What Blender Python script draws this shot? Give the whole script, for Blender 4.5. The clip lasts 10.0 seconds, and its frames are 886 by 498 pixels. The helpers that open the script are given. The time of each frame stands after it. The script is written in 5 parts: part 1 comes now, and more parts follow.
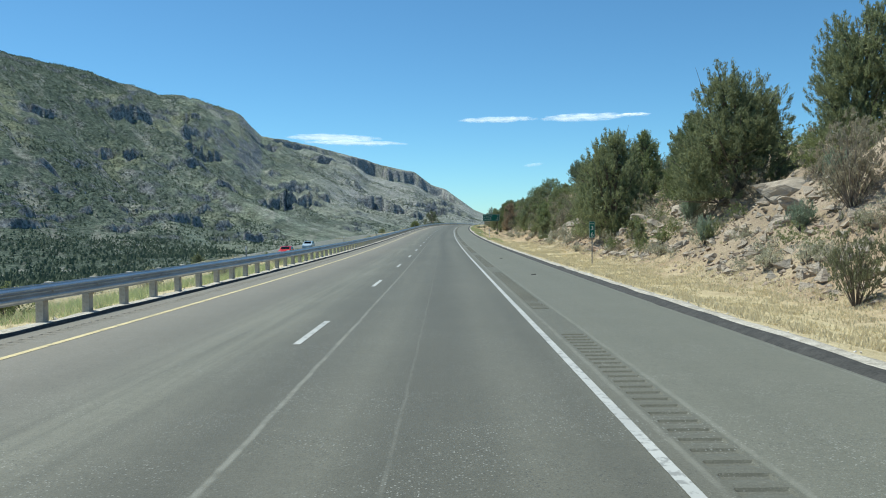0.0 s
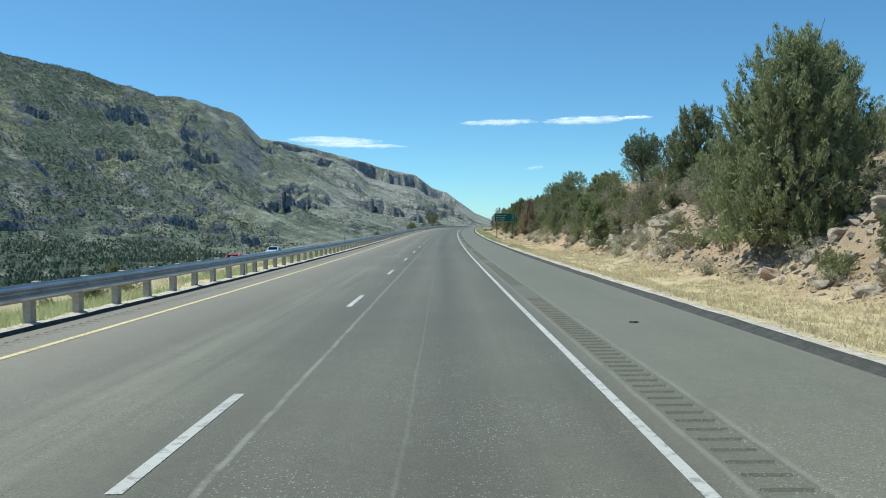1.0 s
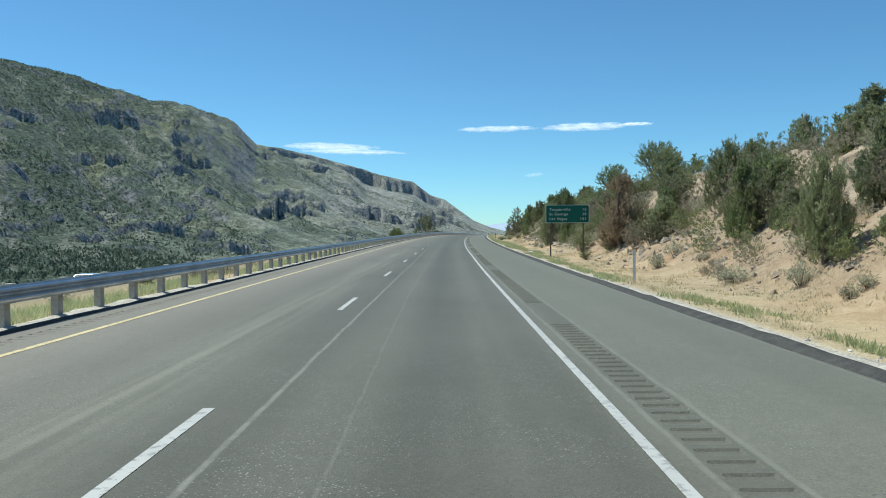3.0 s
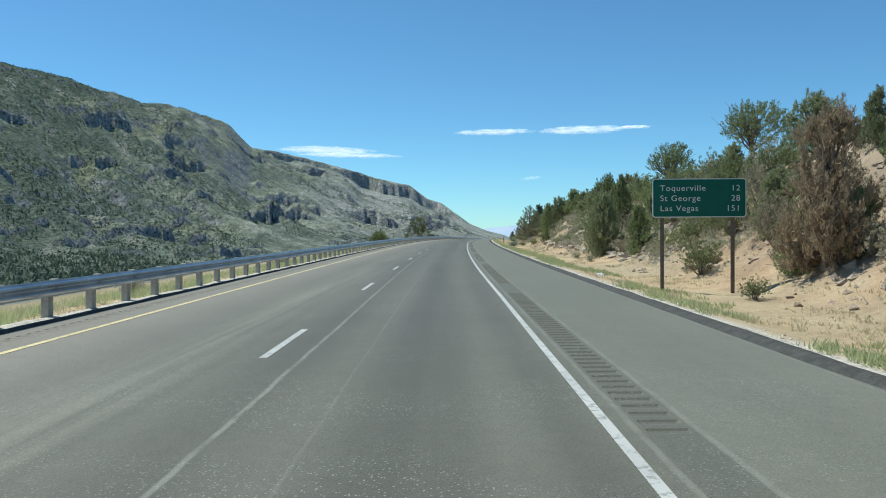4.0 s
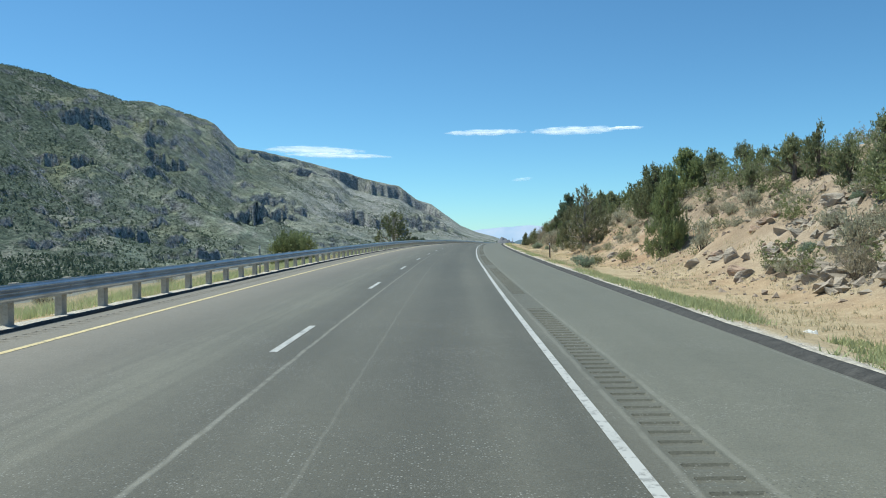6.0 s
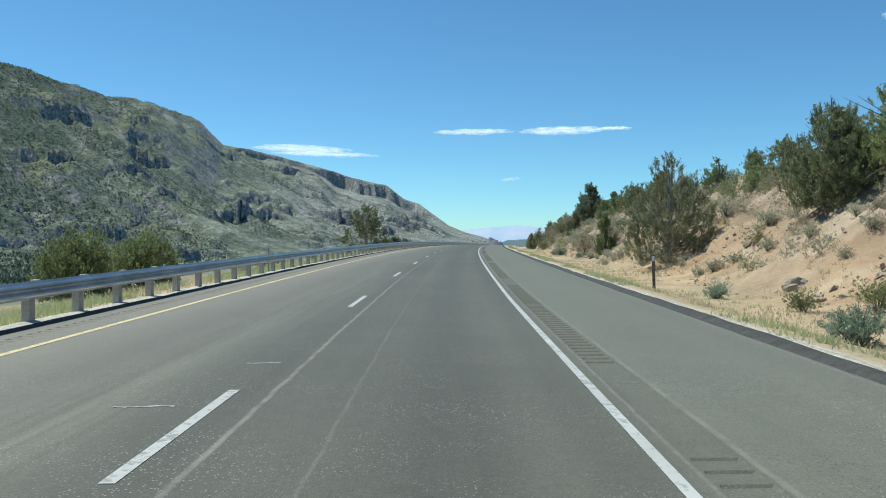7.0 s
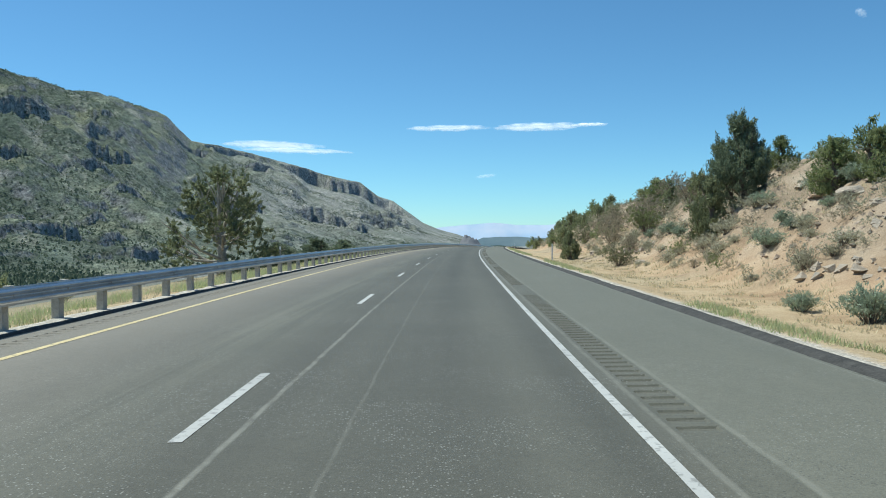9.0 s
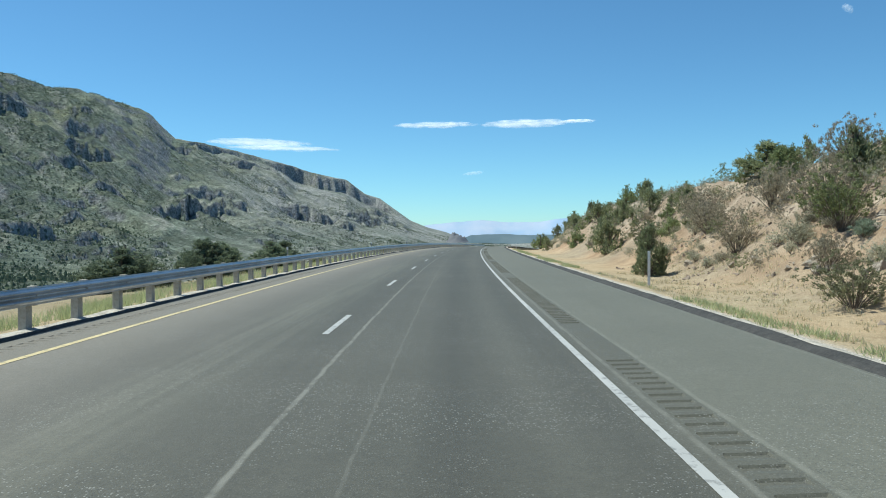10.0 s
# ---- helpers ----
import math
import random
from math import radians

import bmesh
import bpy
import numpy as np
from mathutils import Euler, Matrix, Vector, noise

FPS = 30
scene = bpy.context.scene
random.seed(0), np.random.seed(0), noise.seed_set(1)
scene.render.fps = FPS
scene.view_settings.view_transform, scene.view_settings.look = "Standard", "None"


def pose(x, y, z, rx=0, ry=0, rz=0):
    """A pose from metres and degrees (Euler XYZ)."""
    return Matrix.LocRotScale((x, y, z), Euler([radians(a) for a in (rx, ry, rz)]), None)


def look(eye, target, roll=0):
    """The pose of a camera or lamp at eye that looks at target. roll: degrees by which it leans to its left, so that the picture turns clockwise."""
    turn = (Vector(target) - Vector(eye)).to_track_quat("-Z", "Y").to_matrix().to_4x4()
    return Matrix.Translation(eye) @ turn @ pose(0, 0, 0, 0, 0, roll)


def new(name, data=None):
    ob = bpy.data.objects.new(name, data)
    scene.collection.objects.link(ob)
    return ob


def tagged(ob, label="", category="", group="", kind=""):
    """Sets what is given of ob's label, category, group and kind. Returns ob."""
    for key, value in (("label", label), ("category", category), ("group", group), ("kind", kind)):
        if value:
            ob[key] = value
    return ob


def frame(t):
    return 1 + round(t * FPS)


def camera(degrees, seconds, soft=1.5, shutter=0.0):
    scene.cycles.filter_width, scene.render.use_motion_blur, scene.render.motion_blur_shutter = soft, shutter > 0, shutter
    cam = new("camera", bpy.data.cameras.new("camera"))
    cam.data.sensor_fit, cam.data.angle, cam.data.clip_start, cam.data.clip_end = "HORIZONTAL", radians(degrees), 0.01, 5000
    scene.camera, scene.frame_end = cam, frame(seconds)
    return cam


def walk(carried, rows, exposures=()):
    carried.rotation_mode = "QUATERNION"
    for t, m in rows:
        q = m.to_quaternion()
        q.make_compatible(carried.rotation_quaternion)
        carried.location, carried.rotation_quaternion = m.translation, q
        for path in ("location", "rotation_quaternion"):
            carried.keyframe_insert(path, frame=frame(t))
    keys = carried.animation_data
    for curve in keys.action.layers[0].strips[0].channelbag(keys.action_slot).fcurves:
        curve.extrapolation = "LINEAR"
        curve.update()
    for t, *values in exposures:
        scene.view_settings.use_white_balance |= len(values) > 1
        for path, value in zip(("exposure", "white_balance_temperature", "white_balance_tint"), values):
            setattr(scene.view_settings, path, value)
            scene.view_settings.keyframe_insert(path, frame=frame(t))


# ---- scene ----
cam = camera(57.60, 10.0, soft=1.0)

PATH = (
    (0, pose(2.224, 0.000, 1.600, 88.083, 0.486, -0.300)),
    (0.5, pose(2.295, 15.599, 1.393, 88.195, 0.510, -0.252)),
    (1, pose(2.357, 31.134, 1.238, 88.321, 0.358, -0.253)),
    (1.5, pose(2.448, 46.609, 1.130, 88.449, 0.491, -0.257)),
    (2, pose(2.555, 62.027, 1.063, 88.592, 0.410, -0.279)),
    (2.5, pose(2.665, 77.391, 1.034, 88.725, 0.316, -0.300)),
    (4, pose(3.289, 123.189, 1.123, 89.120, 0.333, -0.606)),
    (4.5, pose(3.663, 138.368, 1.196, 89.209, 0.477, -0.714)),
    (5, pose(3.971, 153.508, 1.284, 89.215, 0.515, -0.872)),
    (5.5, pose(4.254, 168.612, 1.382, 89.226, 0.380, -1.051)),
    (7, pose(5.491, 213.743, 1.698, 89.215, -0.039, -2.197)),
    (7.5, pose(6.102, 228.736, 1.797, 89.204, -0.249, -2.727)),
    (8, pose(6.932, 243.709, 1.886, 89.181, -0.062, -3.126)),
    (8.5, pose(7.870, 258.665, 1.962, 89.125, 0.007, -3.551)),
    (9, pose(8.944, 273.607, 2.019, 89.042, 0.167, -3.982)),
    (9.5, pose(10.054, 288.538, 2.056, 89.024, 0.090, -4.418)),
    (10, pose(11.312, 303.461, 2.066, 88.869, 0.434, -4.860)),
)
walk(cam, PATH, ((0, 0.0, 6300, 1), (10, 0.0, 6300, 1)))

# ---- world, sun ----
SUN_AZ, SUN_EL = radians(-60), radians(62)  # to the left of the road, a little ahead
world = bpy.data.worlds.new("sky_world")
scene.world = world
world.use_nodes = True
wn = world.node_tree.nodes
sky = wn.new("ShaderNodeTexSky")
sky.sky_type, sky.sun_disc = "NISHITA", False
sky.sun_elevation, sky.sun_rotation = SUN_EL, SUN_AZ
sky.altitude, sky.air_density, sky.dust_density, sky.ozone_density = 2200, 1.0, 0.6, 5.0
wn["Background"].inputs["Strength"].default_value = 0.131
deep = wn.new("ShaderNodeMix")  # clear mountain air: a deeper, cleaner blue
deep.data_type, deep.blend_type = "RGBA", "MULTIPLY"
deep.inputs[0].default_value = 1.0
deep.inputs[7].default_value = (0.69, 0.965, 1.01, 1)
world.node_tree.links.new(sky.outputs["Color"], deep.inputs[6])
world.node_tree.links.new(deep.outputs[2], wn["Background"].inputs["Color"])
sun_data = bpy.data.lights.new("sun", "SUN")
sun_data.energy, sun_data.angle, sun_data.color = 5.0, radians(0.53), (1.0, 0.96, 0.88)
sun = new("sun", sun_data)
sun_dir = Vector((math.sin(SUN_AZ) * math.cos(SUN_EL), math.cos(SUN_AZ) * math.cos(SUN_EL), math.sin(SUN_EL)))
sun.matrix_world = look((0, 0, 60), Vector((0, 0, 60)) - sun_dir)

# ---- materials ----
def mat(name, rough=0.8, metal=0.0, spec=0.3):
    m = bpy.data.materials.new(name)
    m.use_nodes = True
    b = m.node_tree.nodes["Principled BSDF"]
    b.inputs["Roughness"].default_value = rough
    b.inputs["Metallic"].default_value = metal
    b.inputs["Specular IOR Level"].default_value = spec
    return m, m.node_tree.nodes, m.node_tree.links, b


def tex(n, l, coord, scale, detail=4.0, rough=0.55, kind="NOISE"):
    if kind == "NOISE":
        t = n.new("ShaderNodeTexNoise")
        t.inputs["Detail"].default_value = detail
        t.inputs["Roughness"].default_value = rough
    else:
        t = n.new("ShaderNodeTexVoronoi")
    t.inputs["Scale"].default_value = scale
    if coord is not None:
        l.new(coord, t.inputs["Vector"])
    return t.outputs["Fac"] if kind == "NOISE" else t.outputs["Distance"]


def ramp(n, l, fac, *stops):
    r = n.new("ShaderNodeValToRGB")
    el = r.color_ramp.elements
    while len(el) < len(stops):
        el.new(0.5)
    for e, (p, c) in zip(el, stops):
        e.position = p
        e.color = (c, c, c, 1) if not isinstance(c, tuple) else (*c, 1)
    l.new(fac, r.inputs["Fac"])
    return r.outputs["Color"]


def mix(n, l, fac, a, b, how="MIX"):
    x = n.new("ShaderNodeMix")
    x.data_type, x.blend_type = "RGBA", how
    for k, v in ((0, fac), (6, a), (7, b)):
        if isinstance(v, (int, float)):
            x.inputs[k].default_value = v
        elif isinstance(v, tuple):
            x.inputs[k].default_value = (*v, 1)
        else:
            l.new(v, x.inputs[k])
    return x.outputs[2]


def op(n, l, how, a, b=0.0, c=0.0):
    x = n.new("ShaderNodeMath")
    x.operation = how
    for k, v in enumerate((a, b, c)):
        if isinstance(v, (int, float)):
            x.inputs[k].default_value = v
        else:
            l.new(v, x.inputs[k])
    return x.outputs[0]


def bump(n, l, b, height, strength=0.5, dist=0.02):
    x = n.new("ShaderNodeBump")
    x.inputs["Strength"].default_value, x.inputs["Distance"].default_value = strength, dist
    l.new(height, x.inputs["Height"])
    l.new(x.outputs["Normal"], b.inputs["Normal"])


def where(n):
    return n.new("ShaderNodeNewGeometry").outputs["Position"]


def simple(name, dark, light, scale, rough=0.8, metal=0.0, relief=0.3, dist=0.01, spec=0.3, fine=6.0):
    """A two-scale noisy surface between two colours."""
    m, n, l, b = mat(name, rough, metal, spec)
    co = n.new("ShaderNodeTexCoord").outputs["Object"]
    big, small = tex(n, l, co, scale), tex(n, l, co, scale * fine, 5)
    f = op(n, l, "MULTIPLY_ADD", small, 0.5, op(n, l, "MULTIPLY", big, 0.5))
    l.new(ramp(n, l, f, (0.34, dark), (0.64, light)), b.inputs["Base Color"])
    bump(n, l, b, small, relief, dist)
    return m


def foliage(name, dark, light, tone=0.25):
    """Leaves: colour varies from thing to thing and from clump to clump, with some light passing through."""
    m, n, l, b = mat(name, 0.7, 0, 0.15)
    oi = n.new("ShaderNodeObjectInfo").outputs["Random"]
    isl = n.new("ShaderNodeNewGeometry").outputs["Random Per Island"]
    big = tex(n, l, n.new("ShaderNodeTexCoord").outputs["Object"], 1.3, 3)
    tuft = tex(n, l, n.new("ShaderNodeTexCoord").outputs["Object"], 4.5, 2)
    f = op(n, l, "MULTIPLY_ADD", isl, 0.3, op(n, l, "MULTIPLY_ADD", oi, tone, op(n, l, "MULTIPLY_ADD", tuft, 0.55, op(n, l, "MULTIPLY", big, 0.25))))
    col = ramp(n, l, f, (0.2, dark), (1.0, light))
    l.new(col, b.inputs["Base Color"])
    tr = n.new("ShaderNodeBsdfTranslucent")
    l.new(col, tr.inputs["Color"])
    ms = n.new("ShaderNodeMixShader")
    ms.inputs[0].default_value = 0.38
    l.new(b.outputs[0], ms.inputs[1])
    l.new(tr.outputs[0], ms.inputs[2])
    l.new(ms.outputs[0], n["Material Output"].inputs["Surface"])
    return m


def layered_rock(name, dark, light):
    """Weathered rock with thin beds, dark cracks and lichen-grey patches."""
    m, n, l, b = mat(name, 0.92, 0, 0.15)
    co = n.new("ShaderNodeTexCoord").outputs["Object"]
    mp = n.new("ShaderNodeMapping")
    mp.inputs["Scale"].default_value = (0.7, 0.7, 5.5)
    l.new(co, mp.inputs["Vector"])
    bed, grain, patch = tex(n, l, mp.outputs[0], 1.6, 5, 0.7), tex(n, l, co, 9, 6, 0.7), tex(n, l, co, 1.7, 3)
    f = op(n, l, "MULTIPLY_ADD", grain, 0.4, op(n, l, "MULTIPLY", bed, 0.6))
    col = ramp(n, l, f, (0.34, dark), (0.46, light), (0.66, light))
    col = mix(n, l, ramp(n, l, patch, (0.5, 0.0), (0.66, 0.55)), col, (0.27, 0.26, 0.235))
    l.new(col, b.inputs["Base Color"])
    bump(n, l, b, op(n, l, "MULTIPLY_ADD", bed, 2.0, grain), 0.8, 0.08)
    return m


def asphalt_material():
    m, n, l, b = mat("asphalt", 0.78, 0, 0.4)
    b.inputs["Sheen Weight"].default_value, b.inputs["Sheen Roughness"].default_value = 0.15, 0.45
    b.inputs["Sheen Tint"].default_value = (1.0, 0.92, 0.70, 1)
    p = where(n)
    uv = n.new("ShaderNodeUVMap")
    uv.uv_map = "lane"
    sep = n.new("ShaderNodeSeparateXYZ")
    l.new(uv.outputs[0], sep.inputs[0])
    u, s = sep.outputs[0], sep.outputs[1]
    # wheel tracks and lane-long streaks
    cmb = n.new("ShaderNodeCombineXYZ")
    l.new(u, cmb.inputs[0])
    l.new(op(n, l, "MULTIPLY", s, 0.02), cmb.inputs[1])
    streak = tex(n, l, cmb.outputs[0], 1.3, 3)
    broad = tex(n, l, p, 0.12, 3)
    grain = tex(n, l, p, 42, 5, 0.7)
    chip = tex(n, l, p, 70, kind="VORONOI")
    base = ramp(n, l, streak, (0.3, (0.118, 0.118, 0.098)), (0.72, (0.182, 0.180, 0.150)))
    base = mix(n, l, 0.35, base, ramp(n, l, broad, (0.35, (0.112, 0.112, 0.094)), (0.65, (0.188, 0.184, 0.152))))
    wheel = ramp(n, l, op(n, l, "ABSOLUTE", op(n, l, "SUBTRACT", op(n, l, "ABSOLUTE", op(n, l, "SUBTRACT", u, 2.1)), 0.85)),
                 (0.0, 1.06), (0.5, 0.97))
    base = mix(n, l, 1.0, base, wheel, "MULTIPLY")
    wander = op(n, l, "MULTIPLY_ADD", tex(n, l, cmb.outputs[0], 0.9, 2), 0.5, -0.25)
    for at, half, tone in ((2.05, 0.7, 0.80), (-1.1, 0.9, 1.62), (0.25, 0.45, 0.86), (-2.2, 0.5, 0.90), (3.35, 0.4, 0.92)):
        off = op(n, l, "ABSOLUTE", op(n, l, "ADD", op(n, l, "SUBTRACT", u, at), wander))
        band = ramp(n, l, off, (0.0, tone), (half, 1.0))
        if tone > 1:
            band = mix(n, l, ramp(n, l, tex(n, l, cmb.outputs[0], 5.0, 4), (0.35, 0.1), (0.6, 1.0)), (1.0, 1.0, 1.0), band)
        base = mix(n, l, 1.0, base, band, "MULTIPLY")
    base = mix(n, l, 1.0, base, ramp(n, l, op(n, l, "MULTIPLY", u, 0.2), (0.0, 0.82), (0.1, 0.76), (0.7, 0.76), (0.76, 0.87)), "MULTIPLY")
    base = mix(n, l, 1.0, base, (1.02, 1.0, 0.93), "MULTIPLY")
    worn = ramp(n, l, op(n, l, "MULTIPLY", s, 0.0025), (0.0, 0.93), (0.25, 0.88), (0.42, 0.82), (0.6, 0.77), (0.78, 0.68))
    base = mix(n, l, 1.0, base, mix(n, l, ramp(n, l, op(n, l, "MULTIPLY", u, 0.2), (0.72, 0.0), (0.8, 0.6)), worn, (1.0, 1.0, 1.0)), "MULTIPLY")
    milled = op(n, l, "LESS_THAN", op(n, l, "ABSOLUTE", op(n, l, "SUBTRACT", u, 4.15)), 0.22)
    # the shoulders are paler and a little yellower, the inner lane paler too
    sh = op(n, l, "GREATER_THAN", u, 4.36)
    base = mix(n, l, op(n, l, "MULTIPLY", sh, 0.45), base, (0.158, 0.160, 0.124))
    base = mix(n, l, milled, base, mix(n, l, 1.0, base, (0.90, 0.91, 0.90), "MULTIPLY"))
    ins = ramp(n, l, op(n, l, "MULTIPLY_ADD", u, -0.2, -0.1), (0.1, 0.0), (0.6, 0.7))
    base = mix(n, l, ins, base, (0.240, 0.216, 0.178))
    fine = ramp(n, l, grain, (0.33, 0.80), (0.66, 1.2))
    base = mix(n, l, 1.0, base, fine, "MULTIPLY")
    spot = op(n, l, "MULTIPLY", op(n, l, "LESS_THAN", chip, 0.16), ramp(n, l, tex(n, l, p, 1.1, 3), (0.45, 0.0), (0.62, 0.75)))
    base = mix(n, l, spot, base, (0.34, 0.34, 0.31))
    vor = n.new("ShaderNodeTexVoronoi")
    vor.inputs["Scale"].default_value = 46
    l.new(p, vor.inputs["Vector"])
    hue = n.new("ShaderNodeSeparateXYZ")
    l.new(vor.outputs["Color"], hue.inputs[0])
    stone = op(n, l, "MULTIPLY", op(n, l, "GREATER_THAN", hue.outputs[0], 0.80), op(n, l, "LESS_THAN", vor.outputs["Distance"], 0.36))
    stone = op(n, l, "MULTIPLY", stone, ramp(n, l, tex(n, l, p, 0.7, 4), (0.42, 0.05), (0.60, 0.65)))
    base = mix(n, l, stone, base, (0.36, 0.36, 0.33))
    pit = op(n, l, "MULTIPLY", op(n, l, "LESS_THAN", hue.outputs[1], 0.16), op(n, l, "LESS_THAN", vor.outputs["Distance"], 0.40))
    base = mix(n, l, op(n, l, "MULTIPLY", pit, ramp(n, l, tex(n, l, p, 0.9, 4), (0.42, 0.05), (0.60, 0.7))), base, (0.045, 0.045, 0.042))
    base = mix(n, l, 1.0, base, ramp(n, l, tex(n, l, p, 6.0, 5, 0.7), (0.32, 0.93), (0.68, 1.06)), "MULTIPLY")
    # paving joint beside the lane dashes and a thin wandering crack
    wob = op(n, l, "MULTIPLY_ADD", tex(n, l, p, 1.2, 4), 0.16, -0.08)
    along = op(n, l, "MULTIPLY", s, 0.0025)
    joint = ramp(n, l, along, (0.012, 0.65), (0.05, 0.55), (0.13, 0.45), (0.2, 0.47), (0.34, 0.52), (0.42, 0.36), (0.545, 0.43), (0.6, 0.34), (0.66, 0.33), (0.77, 0.53))
    crack = op(n, l, "MULTIPLY", ramp(n, l, along, (0.0, 0.90), (0.15, 0.84), (0.28, 0.62), (0.45, 0.72), (0.57, 0.60), (0.78, 0.66)), 2.0)
    for at, half, amount in ((joint, 0.024, 0.48), (6.69, 0.014, 0.3), (crack, 0.014, 0.16), (3.90, 0.025, 0.28), (4.40, 0.025, 0.26)):
        d = op(n, l, "ADD", op(n, l, "SUBTRACT", u, at), op(n, l, "MULTIPLY", wob, 0.45))
        line = ramp(n, l, op(n, l, "ABSOLUTE", d), (half * 0.6, amount), (half * 1.6, 0.0))
        line = op(n, l, "MULTIPLY", line, ramp(n, l, tex(n, l, p, 3.5, 5), (0.3, 0.2), (0.55, 1.0)))
        base = mix(n, l, line, base, (0.31, 0.305, 0.26))
    l.new(base, b.inputs["Base Color"])
    bump(n, l, b, op(n, l, "ADD", chip, grain), 0.35, 0.006)
    return m


def paint_material(name, colour):
    m, n, l, b = mat(name, 0.6)
    p = where(n)
    worn = ramp(n, l, tex(n, l, p, 9, 6, 0.7), (0.40, 0.0), (0.47, 1.0))
    big = ramp(n, l, tex(n, l, p, 0.8, 2), (0.3, 0.82), (0.7, 1.0))
    c = mix(n, l, 1.0, colour, big, "MULTIPLY")
    l.new(mix(n, l, worn, mix(n, l, 0.55, c, (0.13, 0.13, 0.12)), c), b.inputs["Base Color"])
    bump(n, l, b, tex(n, l, p, 60, 4), 0.3, 0.004)
    return m


def ground_material():
    """Red-tan soil on the cut, dry straw on the verge, pale gravel at the pavement's edge, grey-green scrub in the valley."""
    m, n, l, b = mat("dry_ground", 0.95, 0, 0.1)
    p = where(n)
    uv = n.new("ShaderNodeUVMap")
    uv.uv_map = "lane"
    sep = n.new("ShaderNodeSeparateXYZ")
    l.new(uv.outputs[0], sep.inputs[0])
    u = sep.outputs[0]
    big, mid, fine, grit = tex(n, l, p, 0.07, 4), tex(n, l, p, 0.45, 5), tex(n, l, p, 4.0, 6, 0.7), tex(n, l, p, 26, 5, 0.7)
    soil = ramp(n, l, mid, (0.3, (0.28, 0.18, 0.108)), (0.5, (0.42, 0.285, 0.18)), (0.7, (0.51, 0.375, 0.255)))
    grey = ramp(n, l, fine, (0.3, (0.22, 0.18, 0.13)), (0.7, (0.41, 0.35, 0.26)))
    soil = mix(n, l, ramp(n, l, big, (0.42, 0.05), (0.62, 0.75)), soil, grey)
    soil = mix(n, l, ramp(n, l, op(n, l, "MULTIPLY_ADD", sep.outputs[1], 0.0025, op(n, l, "MULTIPLY", mid, 0.1)), (0.15, 0.45), (0.26, 0.05)), soil, grey)
    stony = ramp(n, l, op(n, l, "MULTIPLY_ADD", sep.outputs[1], 0.0025, op(n, l, "MULTIPLY_ADD", mid, 0.06, -0.03)), (0.40, 0.0), (0.44, 0.8), (0.52, 0.8), (0.56, 0.0))
    stony = op(n, l, "MULTIPLY", stony, ramp(n, l, op(n, l, "MULTIPLY_ADD", u, 0.05, op(n, l, "MULTIPLY", mid, 0.1)), (0.68, 0.0), (0.73, 1.0)))
    soil = mix(n, l, stony, soil, grey)
    straw = ramp(n, l, fine, (0.3, (0.43, 0.35, 0.20)), (0.7, (0.66, 0.57, 0.37)))
    w = op(n, l, "MULTIPLY", op(n, l, "SUBTRACT", op(n, l, "MULTIPLY_ADD", mid, -5.0, u), 8.0), 0.30)
    dry = ramp(n, l, op(n, l, "MULTIPLY_ADD", sep.outputs[1], 0.0025, op(n, l, "MULTIPLY", mid, 0.08)), (0.26, 1.0), (0.34, 0.42))
    col = mix(n, l, op(n, l, "MULTIPLY", dry, ramp(n, l, w, (0.0, 1.0), (1.0, 0.06))), soil, straw)
    scrub = ramp(n, l, tex(n, l, p, 0.02, 6, 0.65), (0.32, (0.115, 0.125, 0.075)), (0.5, (0.19, 0.18, 0.115)), (0.7, (0.30, 0.26, 0.18)))
    left = ramp(n, l, op(n, l, "MULTIPLY_ADD", u, -0.05, -0.40), (0.0, 0.0), (0.5, 1.0))
    col = mix(n, l, left, col, scrub)
    hill = ramp(n, l, op(n, l, "MULTIPLY_ADD", u, 0.05, op(n, l, "MULTIPLY_ADD", mid, 0.2, -0.80)), (0.0, 0.0), (0.16, 0.85))
    upland = ramp(n, l, mid, (0.3, (0.20, 0.16, 0.115)), (0.5, (0.33, 0.26, 0.19)), (0.7, (0.47, 0.39, 0.30)))
    col = mix(n, l, hill, col, upland)
    # gravel shoulder strips
    gr = ramp(n, l, tex(n, l, p, 30, kind="VORONOI"), (0.1, (0.26, 0.24, 0.21)), (0.6, (0.62, 0.58, 0.52)))
    rim = op(n, l, "SUBTRACT", op(n, l, "ABSOLUTE", op(n, l, "SUBTRACT", u, 1.05)), 6.05)
    rim = op(n, l, "MULTIPLY_ADD", fine, 0.5, op(n, l, "SUBTRACT", rim, 0.3))
    col = mix(n, l, ramp(n, l, rim, (0.25, 1.0), (0.5, 0.0)), col, gr)
    col = mix(n, l, 1.0, col, ramp(n, l, grit, (0.3, 0.72), (0.68, 1.25)), "MULTIPLY")
    l.new(col, b.inputs["Base Color"])
    bump(n, l, b, op(n, l, "MULTIPLY_ADD", fine, 2.0, grit), 0.6, 0.06)
    return m


